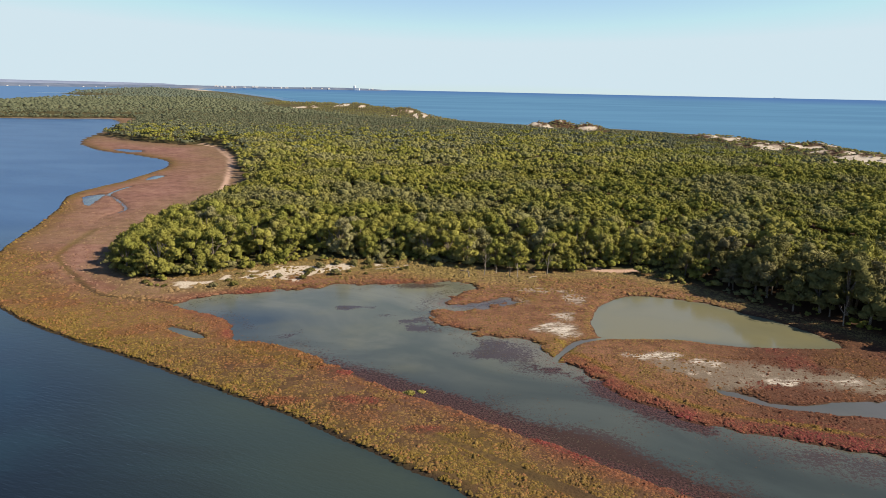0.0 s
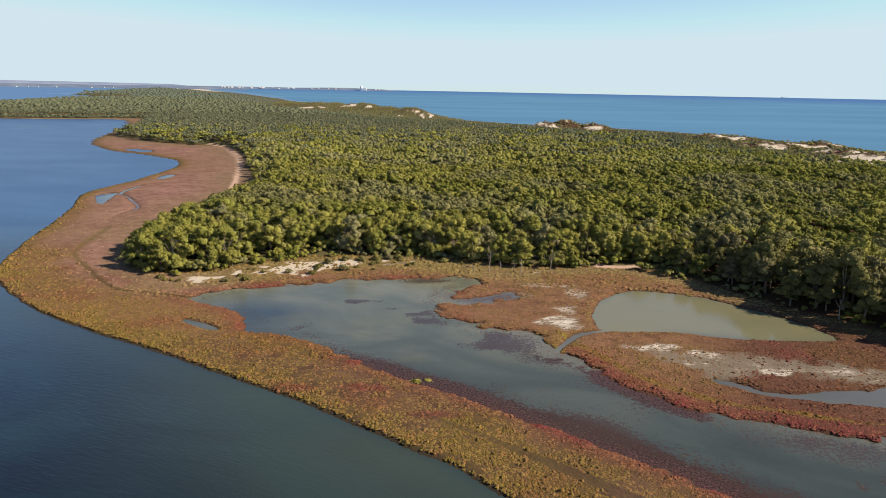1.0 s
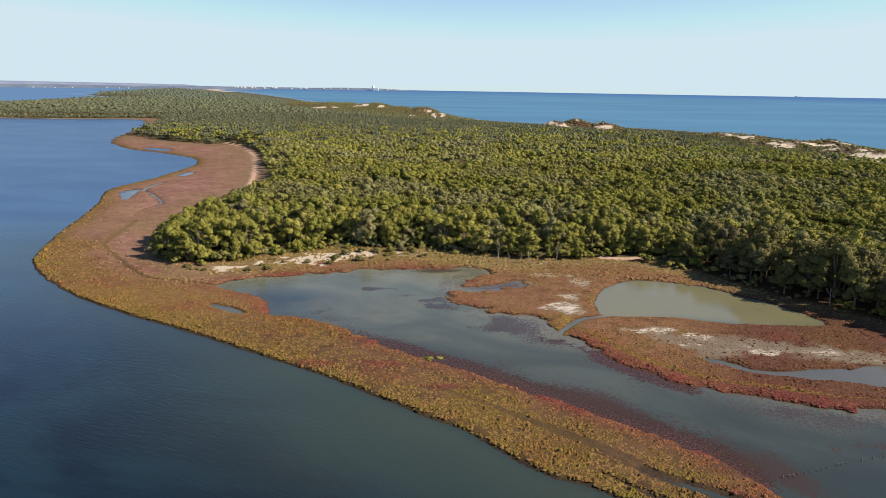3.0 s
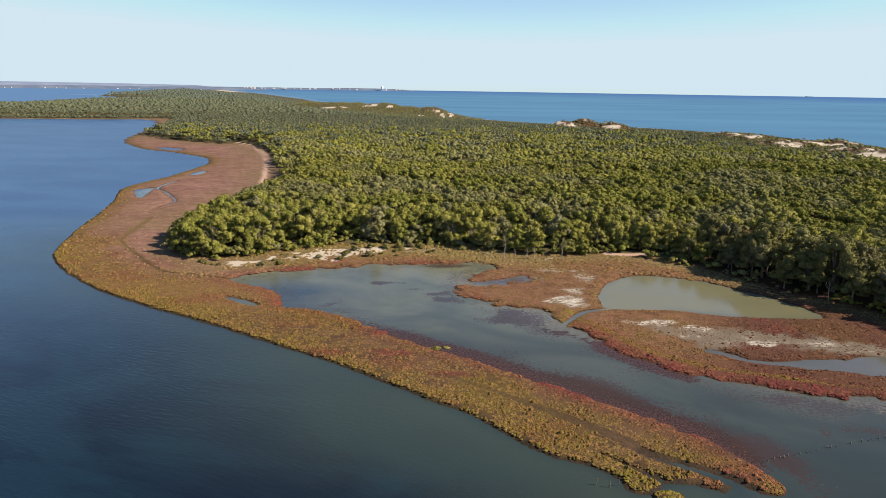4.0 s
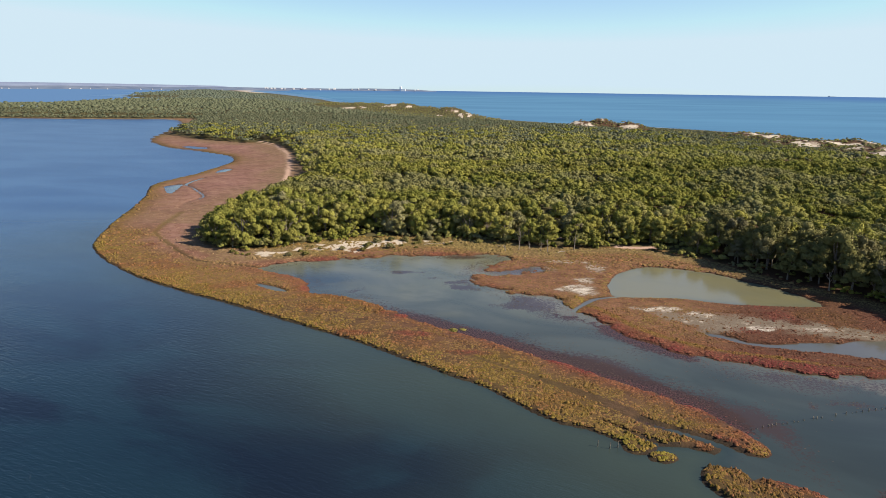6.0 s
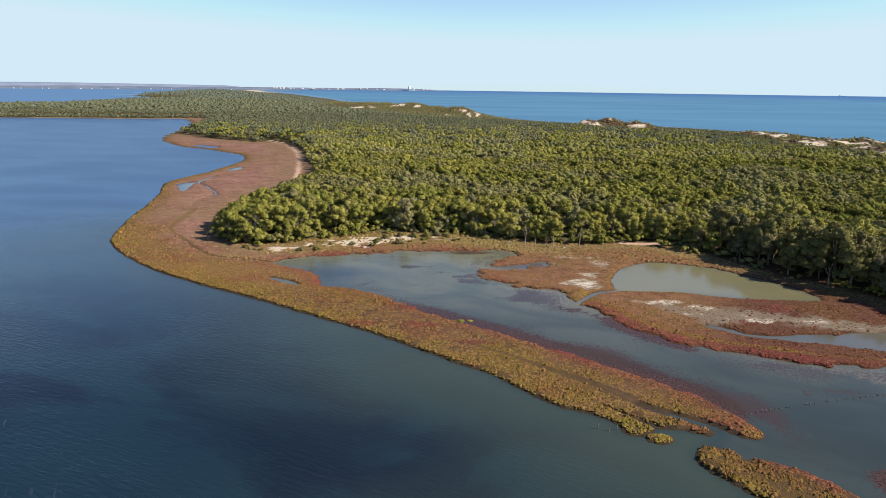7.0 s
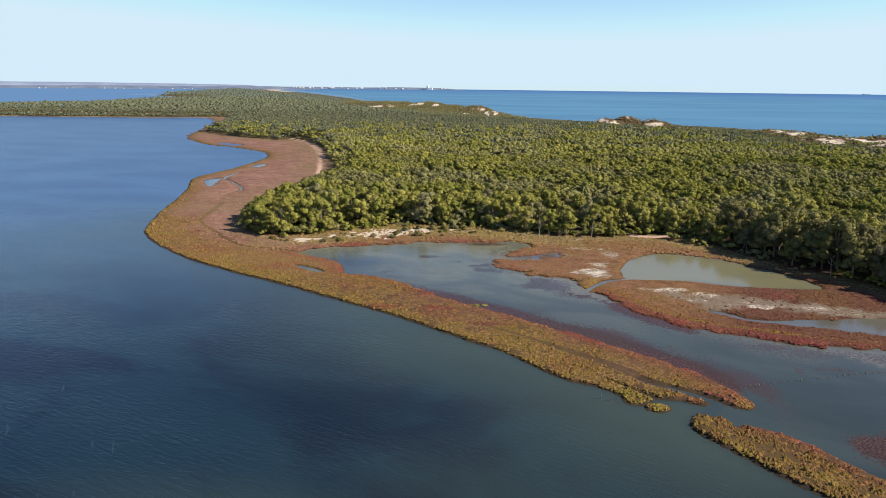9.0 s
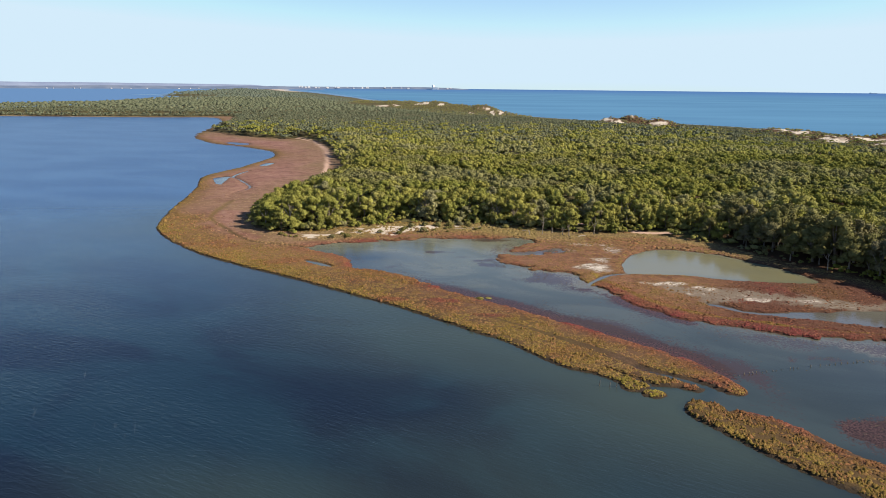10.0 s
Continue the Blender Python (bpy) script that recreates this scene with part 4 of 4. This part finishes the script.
# the rest of the wood: leafy crowns, coarser with distance, haze painted into the far ones
def crown_shape(rng, count, leaves, leaf, core):
    """A crown one unit wide to the side, its top at nought."""
    lumps = []
    for k in range(count):
        b, q = rng.uniform(0, 6.28), math.sqrt((k + rng.uniform(0, 1)) / count) * 0.78 if count > 1 else 0
        r = rng.uniform(0.30, 0.48) * (1.12 if count < 5 else 1) if count > 1 else 0.85
        lumps.append((math.cos(b) * q, math.sin(b) * q, -0.42 - 0.55 * q * q + rng.uniform(-0.16, 0.12), r))
    return foliage(rng, lumps, leaves, leaf, core)


def wood_stuff(pickers, shapes, low, high, name, label, wide, leaves=LEAF_FAR):
    s = np.where(pickers)[0]
    n = len(s)
    size = wide * np.clip(rng.lognormal(1.12, 0.33, n), 1.6, 5.4) * np.sqrt(scrub[s]) * np.sqrt(gap[s] / 4.3)
    tall = (rng.uniform(low, high, n) + 0.35 * (size / wide - 3.2) + (1.9 if wide < 1.05 else 0.8) * value_noise(tx[s], ty[s], 14, 81, 2) + 1.2 * value_noise(tx[s], ty[s], 45, 83, 2)) * scrub[s] * np.where((wood[s] < 9) & (ty[s] > 205) & (tx[s] < -60), np.where(ty[s] > 600, 0.5, 0.72), 1)
    # tint drops to the right: crowns' shaded sides there painted into the colour
    tint = (0.55 if wide > 1.2 else 1.0) * np.clip(rng.random(n) * 0.75 + 0.125 + 0.25 * value_noise(tx[s], ty[s], 60, 85) - 0.3 * smooth(tx[s] - 0.15 * ty[s], -20, 90), 0, 1)
    v, t, mk = scatter(shapes, rng.integers(0, len(shapes), n), np.stack([tx[s], ty[s], tz[s] + tall], 1), rng.uniform(0, 6.28, n), size, size * rng.uniform(0.85, 1.1, n) * (0.8 if wide < 1 else 1), {"tint": tint})
    tagged(new(name, mesh_from(name, v, t, 3, leaves, mk, True)), label, "forest", kind="stuff")


mid = ~front & (ty < 330)
back = ~front & (ty >= 330) & (ty < 620)
far = ~front & (ty >= 620)
wood_stuff(mid, [crown_shape(rng, 9, 20, 0.105, 1) for _ in range(10)], 6.6, 8.8, "forest_canopy", "dense olive-green canopy of coastal peppermint trees", 1.0)
# the share of crowns with painted haze grows with distance
hazed = rng.random(len(ty)) < smooth(ty, 340, 720)
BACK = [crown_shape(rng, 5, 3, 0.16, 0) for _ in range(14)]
wood_stuff(back & ~hazed, BACK, 6.4, 8.4, "distant_forest_canopy", "dense olive-green canopy further along the spit", 1.04)
wood_stuff(back & hazed, BACK, 6.4, 8.4, "distant_hazed_canopy", "dense canopy further along the spit, greyed by painted haze", 1.04, LEAF_HAZE)
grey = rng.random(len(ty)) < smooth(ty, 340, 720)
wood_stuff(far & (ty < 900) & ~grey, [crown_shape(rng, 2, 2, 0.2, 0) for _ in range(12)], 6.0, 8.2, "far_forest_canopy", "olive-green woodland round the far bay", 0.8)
wood_stuff(far & (ty < 900) & grey, [crown_shape(rng, 2, 2, 0.2, 0) for _ in range(12)], 6.0, 8.2, "far_hazed_canopy", "woodland round the far bay, greyed by painted haze", 0.8, LEAF_HAZE)
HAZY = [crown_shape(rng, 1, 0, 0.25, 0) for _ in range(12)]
wood_stuff(far & (ty >= 900) & (ty < 1700), HAZY, 5.6, 7.6, "hazy_forest_canopy", "green woodland far along the spit, haze painted into its colour", 0.75, LEAF_HAZE)
wood_stuff(far & (ty >= 1700), HAZY, 5.6, 7.6, "blue_hazed_forest", "woodland on the furthest headland, painted blue-grey with haze", 0.75, LEAF_BLUE_HAZE)

# ---- shrubs, dead trees, stakes ----
def ground_at(x, y):
    return float(field(np.array([float(x)]), np.array([float(y)]))["z"][0])


def shrub(rng, x, y, r, material, label, flat=0.9):
    lumps = [(0, 0, r * 0.75, r * 0.75)]
    for k in range(5):
        b = 6.28 * (k + rng.uniform(0, 0.8)) / 5
        lumps.append((math.cos(b) * r * 0.5, math.sin(b) * r * 0.5, r * rng.uniform(0.35, 0.6), r * rng.uniform(0.4, 0.6)))
    v, t = foliage(rng, lumps, 40, 0.16, 1)
    base = new("shrub")
    bm = bmesh.new()
    tube(bm, [(0, 0, -0.2), (0.03, 0.02, r * 0.4), (0.06, 0.0, r * 0.8)], [0.06, 0.05, 0.02], 6)
    part("stem", bm, BARK, base)
    crown = new("crown", mesh_from("shrub_crown", v, t, 3, material, None, False))
    crown.parent = base
    base.matrix_basis = pose(x, y, ground_at(x, y), 0, 0, rng.uniform(0, 360)) @ Matrix.Diagonal((1.15, 1, flat, 1))
    return tagged(base, label, "shrub", "shrubs on the sandbank")


rng = np.random.default_rng(21)
LEAF_SHRUB = leaf_material("shrub_leaves", (0.07, 0.064, 0.02), (0.155, 0.14, 0.042), (0.20, 0.175, 0.058), True)
scrubby = [(rng.uniform(-62, 4), 0.0, rng.uniform(0.3, 0.75)) for _ in range(30)]
scrubby = [(x, 158.5 + 0.34 * (x + 35) + rng.uniform(-4.0, 5.5), r) for x, _, r in scrubby]
for x, y, r in (*scrubby, (-50.7, 146.8, 0.95), (-46.7, 148, 1.0), (-26.7, 158.8, 1.4), (-31.1, 165.3, 1.3), (-32.5, 160.6, 1.1), (-33.3, 154.7, 0.9), (-38.8, 155.6, 0.9), (-14.8, 171.5, 1.2), (-17, 171, 1.1), (-20, 169.8, 1.4), (-23.5, 168.8, 1.3), (-27.4, 168.5, 1.2), (-66, 148.5, 0.8), (-3, 168.5, 1.2)):
    shrub(rng, x, y, r, LEAF_SHRUB, "small round olive shrub growing on pale sand" if r < 1.2 else "broad olive shrub on the sandbank by the trees")

BRIGHT = leaf_material("yellow_weed", (0.15, 0.135, 0.035), (0.25, 0.225, 0.06), (0.29, 0.25, 0.07), True)
tagged(shrub(rng, -4.5, 96.3, 1.15, BRIGHT, "low straw-yellow bush at the lagoon's edge", 0.5), group="yellow bushes")
tagged(shrub(rng, -6.2, 95.5, 0.8, BRIGHT, "low straw-yellow bush at the lagoon's edge", 0.5), group="yellow bushes")
tagged(shrub(rng, -64.2, 146.8, 0.55, BRIGHT, "small bright yellow bush on the marsh"), group="yellow bushes")
tagged(shrub(rng, -62.6, 146.5, 0.45, BRIGHT, "small bright yellow bush on the marsh"), group="yellow bushes")


def dead_tree(rng, x, y, tall):
    base = new("dead_tree")
    bm = bmesh.new()
    bend = rng.uniform(-0.5, 0.5, 2)
    tube(bm, [(0, 0, -0.3), (bend[0] * 0.4, bend[1] * 0.4, tall * 0.4), (bend[0], bend[1], tall)], [0.15, 0.1, 0.035], 7)
    part("trunk", bm, DEADWOOD, base)
    for k in range(5):
        b, h = 6.28 * (k + rng.uniform(0, 0.6)) / 5, tall * rng.uniform(0.4, 0.8)
        q = h / tall
        r = tall * rng.uniform(0.16, 0.3)
        bm = bmesh.new()
        tube(bm, [(bend[0] * q * q, bend[1] * q * q, h), (bend[0] * q + math.cos(b) * r * 0.5, bend[1] * q + math.sin(b) * r * 0.5, h + r * 0.6), (bend[0] * q + math.cos(b) * r, bend[1] * q + math.sin(b) * r, h + r * 1.5)], [0.06, 0.04, 0.015], 5)
        part("branch", bm, DEADWOOD, base)
    base.matrix_basis = pose(x, y, ground_at(x, y))
    return tagged(base, "bare pale dead tree standing at the marsh edge", "dead tree", "dead trees")


for x, y, h in ((7.8, 161.2, 5.0), (13.6, 160.2, 2.4), (15.4, 159.8, 3.4), (22.7, 163.3, 4.6), (10.7, 163.4, 1.6), (4.3, 159.4, 1.6), (74, 129, 4.2)):
    dead_tree(rng, x, y, h)


def driftwood(rng, x, y, length, turn):
    base = new("driftwood_log")
    bm = bmesh.new()
    tube(bm, [(0, 0, 0.05), (length * 0.35, 0.12, 0.16), (length * 0.7, -0.1, 0.14), (length, 0.1, 0.06)], [0.13, 0.12, 0.1, 0.04], 7)
    part("log", bm, DEADWOOD, base)
    bm = bmesh.new()
    tube(bm, [(length * 0.5, 0, 0.15), (length * 0.62, 0.5, 0.3), (length * 0.66, 0.9, 0.35)], [0.06, 0.05, 0.02], 5)
    part("branch", bm, DEADWOOD, base)
    base.matrix_basis = pose(x, y, ground_at(x, y) + 0.05, 0, 0, turn)
    tagged(base, "bleached driftwood log lying on the marsh", "driftwood", "driftwood")


for x, y, l, turn in ((-18, 164, 3.2, 25), (-15, 165.5, 4.0, 10), (-33, 155, 2.6, 160), (18, 159, 3.0, 40), (2, 165, 3.0, -30), (-30, 163, 2.4, 70)):
    driftwood(rng, x, y, l, turn)

# a line of old stakes across the shallows
fence = new("stake_fence")
for k in range(40):
    if rng.random() < 0.25:
        continue
    q = (k + rng.uniform(-0.35, 0.35)) / 39
    x = 34.2 + 30 * q + rng.uniform(-0.15, 0.15)
    y = 61.4 + 11.2 * q - 1.2 * math.sin(q * 3.14) * -0.4 + rng.uniform(-0.12, 0.12)
    bm = bmesh.new()
    h = rng.uniform(0.06, 0.32)
    tube(bm, [(x, y, -0.9), (x + 0.02, y, h * 0.6), (x + rng.uniform(-0.1, 0.1), y + rng.uniform(-0.06, 0.06), h)], [0.075, 0.065, 0.055], 6)
    part("stake", bm, BARK, fence)
tagged(fence, "line of low weathered stakes across the shallow lagoon", "fence")
for x, y in ((15.0, 54.6), (13.6, 55.0), (16.0, 54.9)):
    stake = new("mooring_stake")
    bm = bmesh.new()
    tube(bm, [(0, 0, -1.0), (0.03, 0, 0.3), (0.08, 0.02, 0.8)], [0.06, 0.05, 0.04], 6)
    part("post", bm, BARK, stake)
    stake.matrix_basis = pose(x, y, 0)
    tagged(stake, "thin dark stake standing in shallow water", "stake", "stakes by the spit")

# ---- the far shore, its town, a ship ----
# the blue in these two lands is haze in the air, painted on
HAZED_HILLS = plain("hazed_hills", (0.16, 0.195, 0.285), (0.20, 0.235, 0.325), 0.01, 1.0, 0.0, 0.0)
HAZED_SHORE = plain("hazed_shore", (0.092, 0.125, 0.195), (0.15, 0.178, 0.235), 0.012, 1.0, 0.0, 0.0)
WHITE = plain("white_plaster", (0.74, 0.72, 0.68), (0.82, 0.80, 0.77), 0.2, 0.8, 0.0)
ROOF = plain("roof_sheet", (0.44, 0.40, 0.38), (0.56, 0.52, 0.50), 0.2, 0.7, 0.0)
# ship's steel made pale and bluish to carry the haze
HAZED_STEEL = plain("hazed_steel", (0.17, 0.24, 0.35), (0.20, 0.27, 0.38), 0.1, 0.6, 0.0)


def far_ridge(name, az0, az1, radius, depth, low, high, seed, label, material, rise=0.0):
    """A long low hill on the skyline, round the compass from az0 to az1."""
    n = 160
    az = np.radians(np.linspace(az0, az1, n))
    ends = np.minimum(np.linspace(0, 12, n), np.linspace(12, 0, n)).clip(0, 1)
    hill = (low + (high - low) * (0.5 + 0.5 * value_noise(np.linspace(0, 40, n), np.zeros(n), 6, seed, 4))) * ends * (1 + rise * np.linspace(1, 0, n) ** 1.5)
    rows = []
    for r, k in ((radius, 0.0), (radius + depth * 0.15, 0.45), (radius + depth * 0.5, 1.0), (radius + depth, 0.6)):
        x, y = np.sin(az) * r, np.cos(az) * r
        rows.append(np.stack([x, y, lift(y) - 1.5 + hill * k], 1))
    v = np.vstack(rows)
    i = (np.arange(3)[:, None] * n + np.arange(n - 1)[None, :]).ravel()
    tagged(new(name, mesh_from(name, v, np.stack([i, i + 1, i + 1 + n, i + n], 1), 4, material)), label, "hills", kind="structure")


far_ridge("backdrop_hills", -52, -18.5, 4750, 200, 15, 22, 3, "hills on the far shore of the bay, painted pale blue with haze", HAZED_HILLS, 1.9)
far_ridge("backdrop_shore", -54, -15.5, 4150, 260, 12, 21, 5, "wooded shore across the far bay, painted blue with haze", HAZED_SHORE)
far_ridge("backdrop_point", -25.5, -4.2, 4560, 220, 9, 17, 8, "low wooded point with a seaside town far off, painted blue with haze", HAZED_SHORE)


def town_building(rng, az, radius, wide, tall, up):
    base = new("building")
    bm = bmesh.new()
    bmesh.ops.create_cube(bm, size=1, matrix=Matrix.Diagonal((wide, 22, tall, 1)))
    bmesh.ops.bevel(bm, geom=bm.edges[:], offset=0.4, segments=1)
    part("wall", bm, WHITE, base)
    bm = bmesh.new()
    w, d = wide / 2 + 1, 12
    a = [bm.verts.new(p) for p in ((-w, -d, tall / 2), (w, -d, tall / 2), (w, d, tall / 2), (-w, d, tall / 2), (-w + 4, 0, tall / 2 + 4), (w - 4, 0, tall / 2 + 4))]
    for q in ((0, 1, 5, 4), (1, 2, 5), (2, 3, 4, 5), (3, 0, 4), (3, 2, 1, 0)):
        bm.faces.new([a[k] for k in q])
    part("roof", bm, ROOF, base)
    y = math.cos(radians(az)) * radius
    base.matrix_basis = pose(math.sin(radians(az)) * radius, y, float(lift(y)) + tall / 2 + up, 0, 0, -az)
    return tagged(base, "white town building with a low roof, far across the water", "building", "town on the far shore")


for k in range(48):
    az = rng.uniform(-21, -5.5) if k % 3 else rng.uniform(-20, -14.5)
    town_building(rng, az, rng.uniform(4545, 4680), rng.uniform(5, 15), rng.uniform(2.5, 5.5), rng.uniform(0, 6))

for az in (-35.3, -34.9, -33.6, -33.2, -31.2, -30.5, -29.9, -28.8, -26.6, -25.8, -25.2, -22.4, -21.8, -20.9):
    town_building(rng, az, 4158, rng.uniform(3, 8), rng.uniform(1.0, 1.9), -0.3)

tower = new("silo_tower")
bm = bmesh.new()
tube(bm, [(0, 0, -14), (0, 0, 12), (0, 0, 15)], [8, 8, 6.5], 14)
part("shaft", bm, WHITE, tower)
bm = bmesh.new()
bmesh.ops.create_cube(bm, size=1, matrix=Matrix.Translation((16, 0, -6)) @ Matrix.Diagonal((30, 16, 14, 1)))
bmesh.ops.bevel(bm, geom=bm.edges[:], offset=0.5, segments=1)
part("annex", bm, WHITE, tower)
tower.matrix_basis = pose(-577, 4530, float(lift(4540)) + 13)
tagged(tower, "tall white silo tower on the far point", "tower")

ship = new("cargo_ship")
bm = bmesh.new()
hull = [[bm.verts.new((x, y * w, z)) for x, y, w in ((-32, -5, 1), (24, -5, 1), (36, 0, 1), (24, 5, 1), (-32, 5, 1))] for z, w in ((-3, 0.8), (3.2, 1))]
for k in range(5):
    bm.faces.new((hull[0][k], hull[0][(k + 1) % 5], hull[1][(k + 1) % 5], hull[1][k]))
bm.faces.new(hull[1])
part("hull", bm, HAZED_STEEL, ship)
bm = bmesh.new()
bmesh.ops.create_cube(bm, size=1, matrix=Matrix.Translation((-24, 0, 5.2)) @ Matrix.Diagonal((8, 8, 4.6, 1)))
bmesh.ops.bevel(bm, geom=bm.edges[:], offset=0.3, segments=1)
part("bridge", bm, HAZED_STEEL, ship)
ship.matrix_basis = pose(2213, 4880, float(lift(4880))) @ Matrix.Diagonal((0.8, 0.8, 0.7, 1))
tagged(ship, "small dark cargo ship on the horizon, paled by painted haze", "ship")

d_x, d_y = jitter(-450, 420, 300, 1500, 4.0, rng)
near_line = np.minimum(away(d_x, d_y, CREST) + 14, np.min([np.hypot(d_x - q[0], d_y - q[1]) for q in DUNES], 0))
d_x, d_y = d_x[near_line < 48], d_y[near_line < 48]
f = field(d_x, d_y)
ok = (f["sea"] > 8) & (rng.random(len(d_x)) < np.where(f["masks"]["sand"] > 0.4, 0.3 + 0.45 * (f["n1"] > 0.15), 0.97)) & (d_x < 0.66 * d_y + 40)
n = ok.sum()
size = rng.uniform(0.8, 2.6, n) * np.where(f["masks"]["sand"][ok] > 0.3, 0.6, 1)
v, t, mk = scatter([crown_shape(rng, 1, 3, 0.25, 0) for _ in range(8)], rng.integers(0, 6, n), np.stack([d_x[ok], d_y[ok], f["z"][ok] + size * rng.uniform(0.5, 0.8, n)], 1), rng.uniform(0, 6.28, n), size, size * rng.uniform(0.5, 0.8, n), {"tint": rng.random(n) * 0.5 + 0.4})
tagged(new("dune_scrub", mesh_from("dune_scrub", v, t, 3, LEAF_SCRUB, mk, True)), "low dark scrub scattered over the sandy dunes", "scrub", kind="stuff")

s_x, s_y = jitter(-92, 92, 105, 190, 1.6, rng)
f = field(s_x, s_y)
ok = (f["wood"] > -0.6) & (f["wood"] < 7) & (f["masks"]["sand"] < 0.3) & (f["masks"]["track"] < 0.2) & (rng.random(len(s_x)) < np.where(s_x > 52, 0.25, 0.55))
s_x, s_y = s_x[ok], s_y[ok]
n = len(s_x)
size = rng.uniform(0.5, 2.5, n) * np.where(s_x > 50, 0.8, 1)
v, t, mk = scatter([crown_shape(rng, 4, 10, 0.14, 1) for _ in range(6)], rng.integers(0, 6, n), np.stack([s_x, s_y, f["z"][ok] + size * rng.uniform(0.9, 1.3, n)], 1), rng.uniform(0, 6.28, n), size, size, {"tint": rng.random(n)})
tagged(new("understory", mesh_from("understory", v, t, 3, LEAF_FAR, mk, True)), "low shrubs and undergrowth beneath the forest edge", "undergrowth", kind="stuff")

b_x, b_y = jitter(-1000, -350, 640, 900, 5.0, rng)
f = field(b_x, b_y)
ok = (f["wood"] > 0) & (f["wood"] < 26) & (f["bay"] > 5) & (rng.random(len(b_x)) < 0.85)
n = ok.sum()
size = rng.uniform(1.6, 3.6, n)
v, t, mk = scatter([crown_shape(rng, 1, 3, 0.25, 0) for _ in range(8)], rng.integers(0, 8, n), np.stack([b_x[ok], b_y[ok], f["z"][ok] + size * rng.uniform(0.9, 1.4, n)], 1), rng.uniform(0, 6.28, n), size, size * rng.uniform(0.9, 1.2, n), {"tint": rng.random(n)})
tagged(new("shore_scrub", mesh_from("shore_scrub", v, t, 3, LEAF_HAZE, mk, True)), "low scrub along the far beach of the bay, greyed by painted haze", "scrub", kind="stuff")
